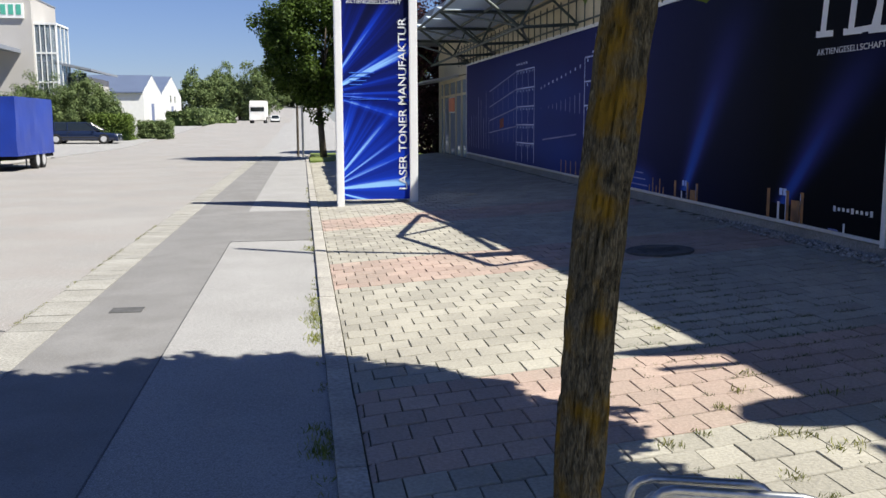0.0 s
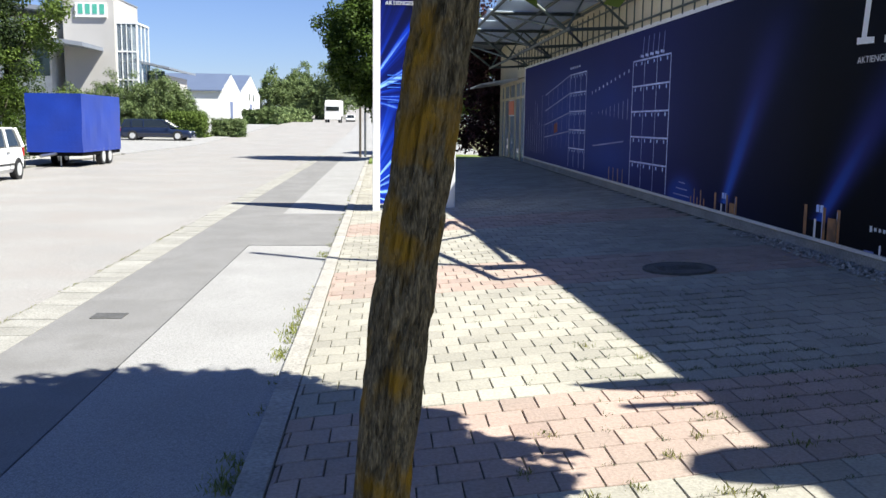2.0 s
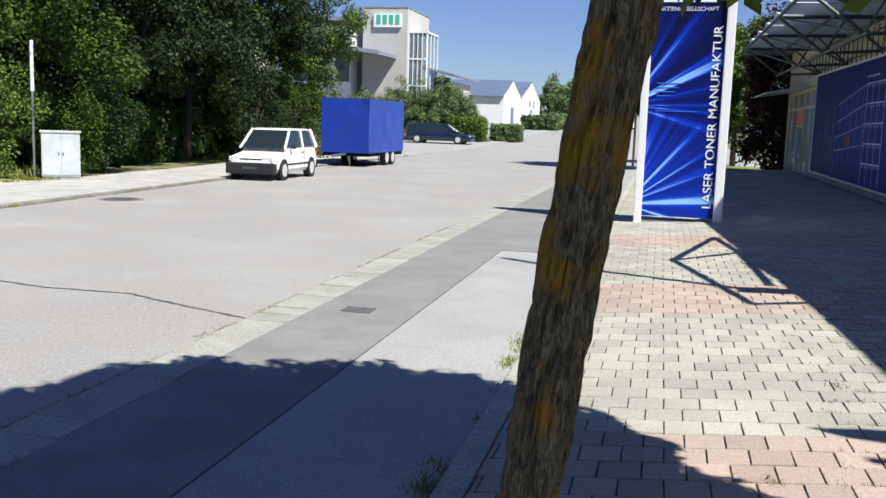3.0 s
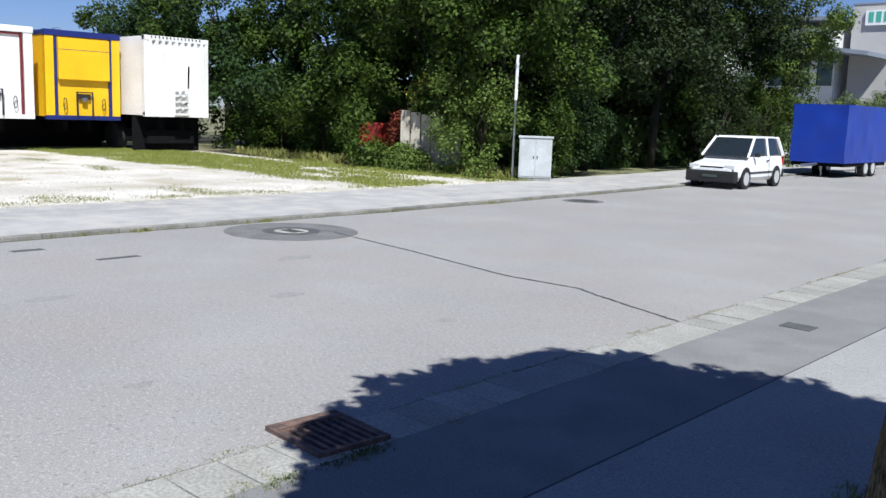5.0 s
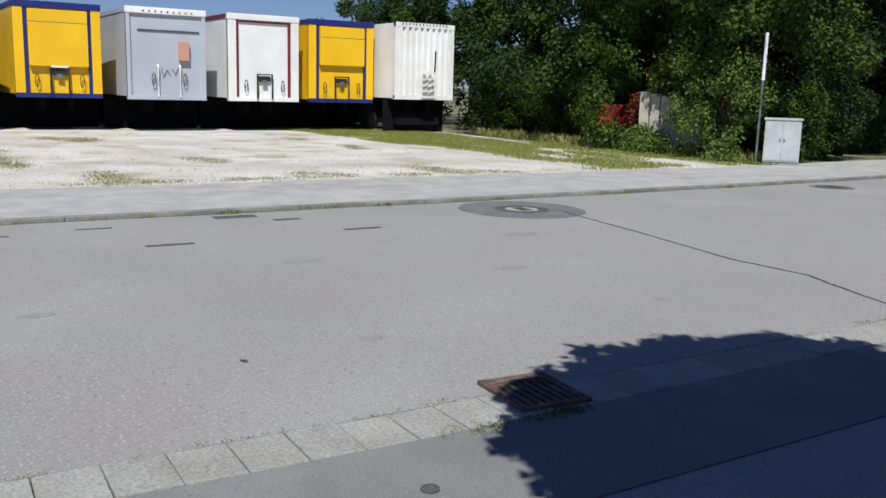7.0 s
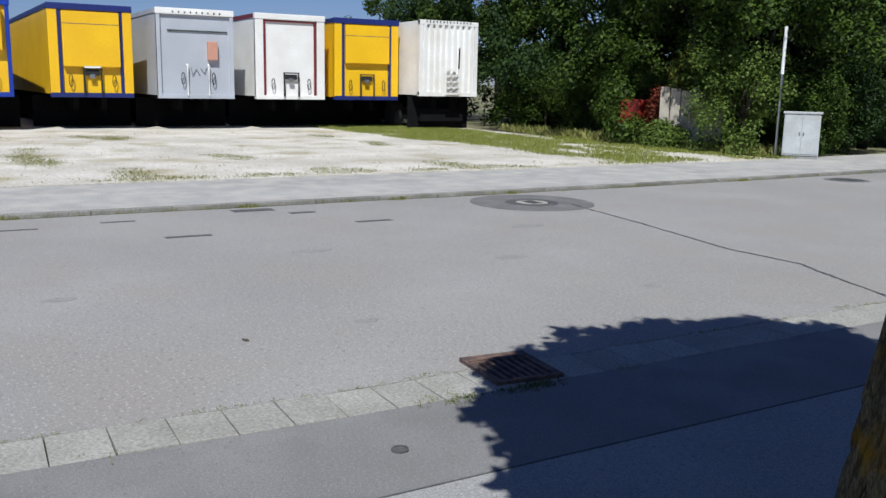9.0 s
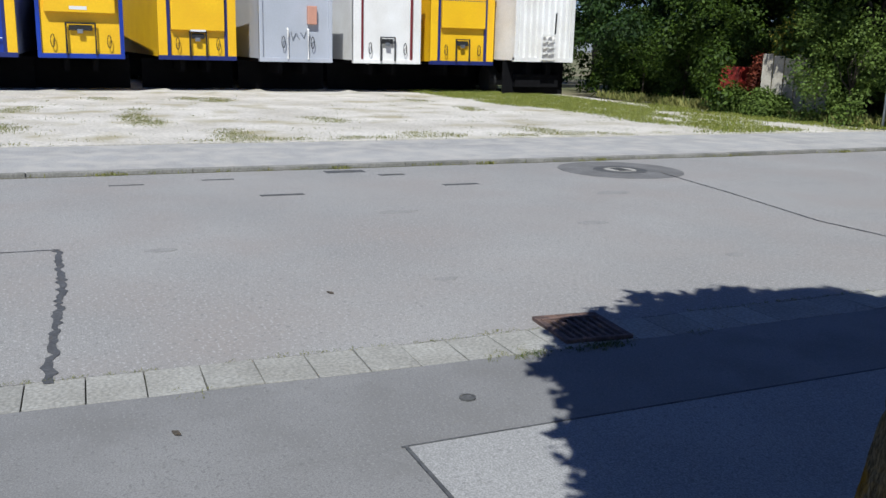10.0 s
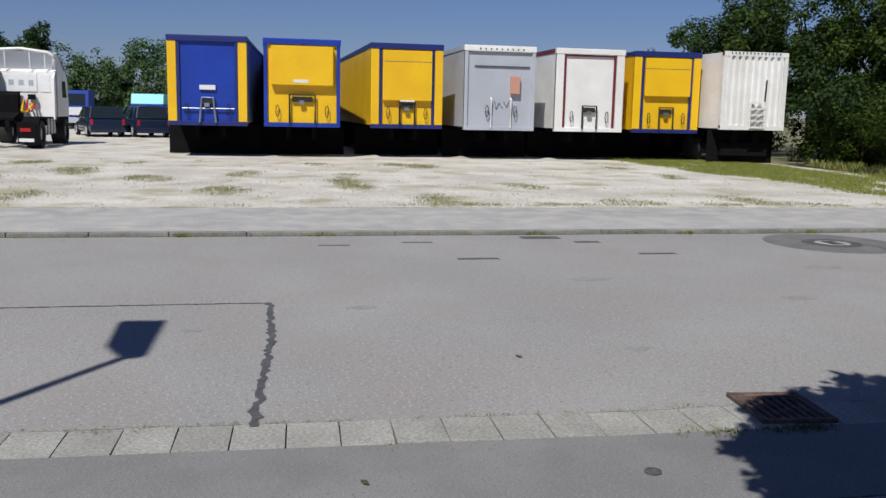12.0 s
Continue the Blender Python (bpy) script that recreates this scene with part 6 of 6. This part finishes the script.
k_ = thing("bicycle_stand", "galvanised tubular bicycle stand on the paving beside the tree", "bicycle stand", pose(0, 0, 0.05))
for x0, x1, y0, y1, z in ((0.945, 1.39, 3.96, 3.81, 0.3), (0.97, 1.42, 3.9, 3.74, 0.27), (0.985, 1.5, 3.86, 3.68, 0.3)):
    hoop(k_, x0, x1, y0, y1, z)
for x in (1.0, 1.4):
    part("floor_bar", B(x, x + 0.04, 3.5, 4.0, 0.01, 0.04), GALV, k_)


# ---- weeds, moss and grass ----
def tufts(name, label, spots, blades, height, spread_r, mat, seed):
    """Upright blades round each spot (x, y, z); one sheet of stuff."""
    rng = np.random.default_rng(seed)
    s = np.repeat(np.asarray(spots, float), blades, 0)
    n = len(s)
    root = s + np.stack([rng.normal(size=n) * spread_r, rng.normal(size=n) * spread_r, np.zeros(n)], 1)
    lean = rng.normal(size=(n, 3)) * 0.55
    lean[:, 2] = 1
    lean /= np.linalg.norm(lean, axis=1)[:, None]
    h = height * (0.4 + 0.9 * rng.random(n))[:, None]
    side = np.cross(lean, rng.normal(size=(n, 3)))
    side /= np.linalg.norm(side, axis=1)[:, None]
    w = h * 0.13
    v = np.stack([root - side * w * 0.5, root + side * w * 0.5, root + lean * h * 0.6 + side * w, root + lean * h], 1).reshape(-1, 3)
    ob = raw(name, v.tolist(), np.arange(4 * n).reshape(-1, 4).tolist(), mat)
    return tagged(ob, label, "weeds", kind="stuff")


WEED_SPOTS = ((2.17, 5.56), (2.06, 4.91), (2.14, 4.86), (2.19, 4.68), (2.3, 4.7), (1.61, 4.44), (1.86, 4.22), (1.43, 5.68), (1.26, 4.24), (1.84, 4.45), (1.95, 5.33), (1.7, 5.0), (2.3, 7.0), (2.34, 5.84), (2.0, 7.35), (2.62, 5.4), (1.5, 4.9), (1.25, 5.2))
tufts("paving_weeds", "small green and yellow weeds in the paving joints", [(x, y, pave_z(x, y)) for x, y in WEED_SPOTS], 36, 0.03, 0.03, GRASS, 51)
rg = np.random.default_rng(52)
shade = []
for x, y in zip(rg.normal(2.9, 0.55, 620), rg.normal(7.2, 1.3, 620)):
    row = round((y - 0.15 * x - 0.08) / 0.215)
    y = row * 0.215 + 0.15 * x + 0.08
    shade.append((x, y, pave_z(x, y) - 0.004))
tufts("paving_moss", "low dark moss and weeds in the shaded joints", shade, 12, 0.018, 0.022, LEAF_WEED, 53)
kerb_spots = [(-0.045 + 0.015 * g, y, 0.0) for y, g in zip(rg.uniform(2, 24, 90), rg.normal(size=90))]
kerb_clumps = [(-0.07 + 0.02 * g, y, 0.0) for c, m_ in ((8.2, 26), (7.5, 12), (5.3, 30), (12.3, 10), (9.0, 10)) for y, g in zip(rg.normal(c, 0.18, m_), rg.normal(size=m_))]
tufts("kerb_weeds", "weeds and dry grass along the kerb", kerb_spots, 9, 0.03, 0.02, GRASS, 54)
tufts("kerb_clumps", "green and yellow clumps of weed against the kerb", kerb_clumps, 12, 0.034, 0.035, YARD_GRASS, 60)
gut = [(-2.38 + bend(y) + 0.008 * g, y, 0.0) for y, g in zip(rg.uniform(-3, 16, 620), rg.normal(size=620)) if math.sin(y * 2.3) + math.sin(y * 5.1) > -0.5]
gut += [(-2.0 + bend(y) + 0.05 * g, y, 0.0) for c, m_ in ((3.68, 60), (4.2, 70), (4.95, 14), (1.85, 10)) for y, g in zip(rg.normal(c, 0.1, m_), rg.normal(size=m_))]
gut += [(-2.42 + 0.02 * g, y, 0.0) for c in (7.62, 3.65, 2.3, 0.45) for y, g in zip(rg.normal(c, 0.12, 14), rg.normal(size=14))]
low_clumps = [(-1.97 + bend(c) + 0.03 * g, c + 0.09 * h, 0.0) for c, m_ in ((3.76, 26), (4.15, 34), (4.3, 30)) for g, h in rg.normal(size=(m_, 2))]
tufts("gutter_weeds", "dark green weeds in the gutter beside the drain", low_clumps, 8, 0.018, 0.012, LEAF_WEED, 62)
tufts("gutter_moss", "moss and small weeds along the gutter", gut, 9, 0.013, 0.012, GRASS, 55)
far = [(far_kerb(y) + 0.02, y, 0.0) for y in rg.uniform(-8, 26, 130)] + [(far_kerb(c) + 0.03, c + 0.08 * g, 0.0) for c in (0.17, 7.3, 9.34, 14.63, 2.0, 5.0, -3.0) for g in rg.normal(size=16)]
tufts("far_kerb_weeds", "tufts of weed along the far kerb", far, 10, 0.05, 0.035, GRASS, 56)
yard = []
while len(yard) < 7000:
    x, y = rg.uniform(-30, -12.9), rg.uniform(12.5, 20.2)
    u = (x + 30) / 17.1
    low, high = 13.6 + 0.4 * u, 17.8 + 2.6 * u
    if low < y < high and noise.noise(Vector((x * 0.4, y * 1.1, 3))) > -0.12 - 0.2 * (u < 0.45):
        yard.append((x, y, 0.066))
tufts("yard_grass", "patchy dry green grass at the edge of the yard", yard, 9, 0.07, 0.15, YARD_GRASS, 57)
sparse = []
while len(sparse) < 3400:
    x, y = rg.uniform(-26, -12.85), rg.uniform(-14, 14)
    if noise.noise(Vector((x * 0.35, y * 0.8, 11))) > 0.3 or rg.random() < 0.012 or (x > -13.3 and noise.noise(Vector((x, y * 0.9, 5))) > 0.1):
        sparse.append((x, y, 0.066))
tufts("yard_tufts", "sparse dry tufts in the white gravel", sparse, 12, 0.04, 0.12, GRASS, 58)
tall = [(x, y, 0.06) for x, y in zip(rg.uniform(-26, -13.4, 320), rg.normal(20.2, 0.35, 320))]
tufts("tall_grass", "tall dry grass before the shrubs", tall, 10, 0.26, 0.15, GRASS, 59)

# pebble strip at the foot of the wall
rp = np.random.default_rng(61)
pv, pf = [], []
oct_v = ((1, 0, 0), (0, 1, 0), (-1, 0, 0), (0, -1, 0), (0, 0, 0.7), (0, 0, -0.7))
oct_f = ((0, 1, 4), (1, 2, 4), (2, 3, 4), (3, 0, 4), (1, 0, 5), (2, 1, 5), (3, 2, 5), (0, 3, 5))
for _ in range(1500):
    x, y = rp.uniform(5.08, 5.37), rp.uniform(2.5, 12.5)
    s_ = rp.uniform(0.012, 0.03)
    a = rp.uniform(0, 6.28)
    n = len(pv)
    pv += [(x + s_ * (p[0] * math.cos(a) - p[1] * math.sin(a)), y + s_ * (p[0] * math.sin(a) + p[1] * math.cos(a)), pave_z(x, y) + 0.015 + s_ * p[2]) for p in oct_v]
    pf += [tuple(i + n for i in f) for f in oct_f]
tagged(raw("pebbles", pv, pf, PEBBLE), "grey pebble strip at the foot of the wall", "pebbles", kind="stuff")
# small litter on the ground
for k, (x, y, z) in enumerate(((2.55, 4.5, 0.12), (2.35, 4.35, 0.11), (3.0, 5.1, 0.14), (-1.6, 1.7, 0.0), (-3.6, 3.0, 0.0))):
    ob = link("leaf_litter", P([(x, y), (x + 0.04, y + 0.01), (x + 0.05, y + 0.035), (x + 0.01, y + 0.03)], z + 0.004, z + 0.012), WHITE if k < 3 else BARK_PLAIN)
    tagged(ob, "scrap of pale paper on the paving" if k < 3 else "dry brown leaf on the asphalt", "litter")


# ---- pieces of the setting: gutter slabs, kerb stones, paving blocks ----
def shared(name, mesh, m, parent):
    ob = new(name, mesh)
    ob.parent = parent
    ob.matrix_world = m
    return ob


def mesh_of(bm, name, mat):
    me = bpy.data.meshes.new(name)
    bm.to_mesh(me)
    bm.free()
    me.materials.append(mat)
    return me


slab = mesh_of(B(-0.184, 0.184, -0.1385, 0.1385, -0.08, 0.0, bevel=0.006), "gutter_slab", CONCRETE)
rng = np.random.default_rng(5)
for k in range(-30, 170):
    y = 2.79 + 0.2834 * k + 0.1417
    shared("slab", slab, pose(-2.189 + bend(y), y, 0.002 + rng.normal() * 0.002, rng.normal() * 0.5, rng.normal() * 0.5, (-1.8 if y < 3.4 else 0.0) + rng.normal() * 0.4), gutter)
stone = mesh_of(B(-0.068, 0.068, -0.494, 0.494, -0.2, 0.035, bevel=0.01), "edging_stone", CONCRETE_LONG)
for k in range(-6, 45):
    shared("edging", stone, pose(0.05, k + 0.5, rng.normal() * 0.003, 0, rng.normal() * 0.6, rng.normal() * 0.15), kerb_near)

# blocks in running bond, the rows raked against the kerb
BX, BY, RAKE = 0.203, 0.215, 0.15
half, dep = BX / 2 - 0.0035, BY / 2 - 0.0065
OUT = [(-half, -dep - half * RAKE), (half, -dep + half * RAKE), (half, dep + half * RAKE), (-half, dep - half * RAKE)]


def block_rows(lo, hi):
    """Centres along the rows: x, y and whether the row is red."""
    for r in range(int(lo / BY) - 6, int(hi / BY)):
        w_ = (r + 0.5) * BY + 0.08
        for c in range(-8, 24):
            x = 1.1715 + (c + (0.0 if r % 2 else 0.5)) * BX
            y = w_ + RAKE * x
            if 0.04 < x < 5.32 and -4 < y < hi:
                yield x, y, any(a <= w_ <= b for a, b in RED_BANDS)


def block_verts():
    n = len(OUT)
    top = [(x * 0.98, y * 0.98, 0.0) for x, y in OUT]
    mid = [(x, y, -0.005) for x, y in OUT]
    low = [(x, y, -0.05) for x, y in OUT]
    faces = [tuple(range(n))]
    for a in (0, n):
        faces += [(a + k, a + n + k, a + n + (k + 1) % n, a + (k + 1) % n) for k in range(n)]
    return top + mid + low, faces


bv, bf = block_verts()
single = {}
for red, mat in ((False, PAVER), (True, PAVER_RED)):
    me = bpy.data.meshes.new("paving_block")
    me.from_pydata(bv, [], bf)
    me.materials.append(mat)
    single[red] = me
pool = {False: ([], []), True: ([], [])}
placed = 0
for x, y, red in block_rows(-4, 36):
    z = pave_z(x, y) + rng.normal() * 0.0014
    rx, ry, rz = rng.normal() * 0.7, -2.2 + rng.normal() * 0.7, rng.normal() * 0.7
    m = pose(x, y, z, rx, ry, rz)
    if placed < 300 and 4.4 < y < 8.2 and 0.25 < x < 3.0:
        shared("paving_block", single[red], m, paving)
        placed += 1
    else:
        V, F = pool[red]
        n = len(V)
        V += [(min(max(q.x, 0.127), 5.37), q.y, q.z) for q in (m @ Vector(p) for p in bv)]
        F += [tuple(i + n for i in f) for f in bf]
for red, name in ((False, "beige_blocks"), (True, "red_blocks")):
    ob = raw(name, *pool[red], PAVER_RED_I if red else PAVER_I, paving, "faded red concrete paving blocks" if red else "beige concrete paving blocks")
    ob["kind"] = "stuff"
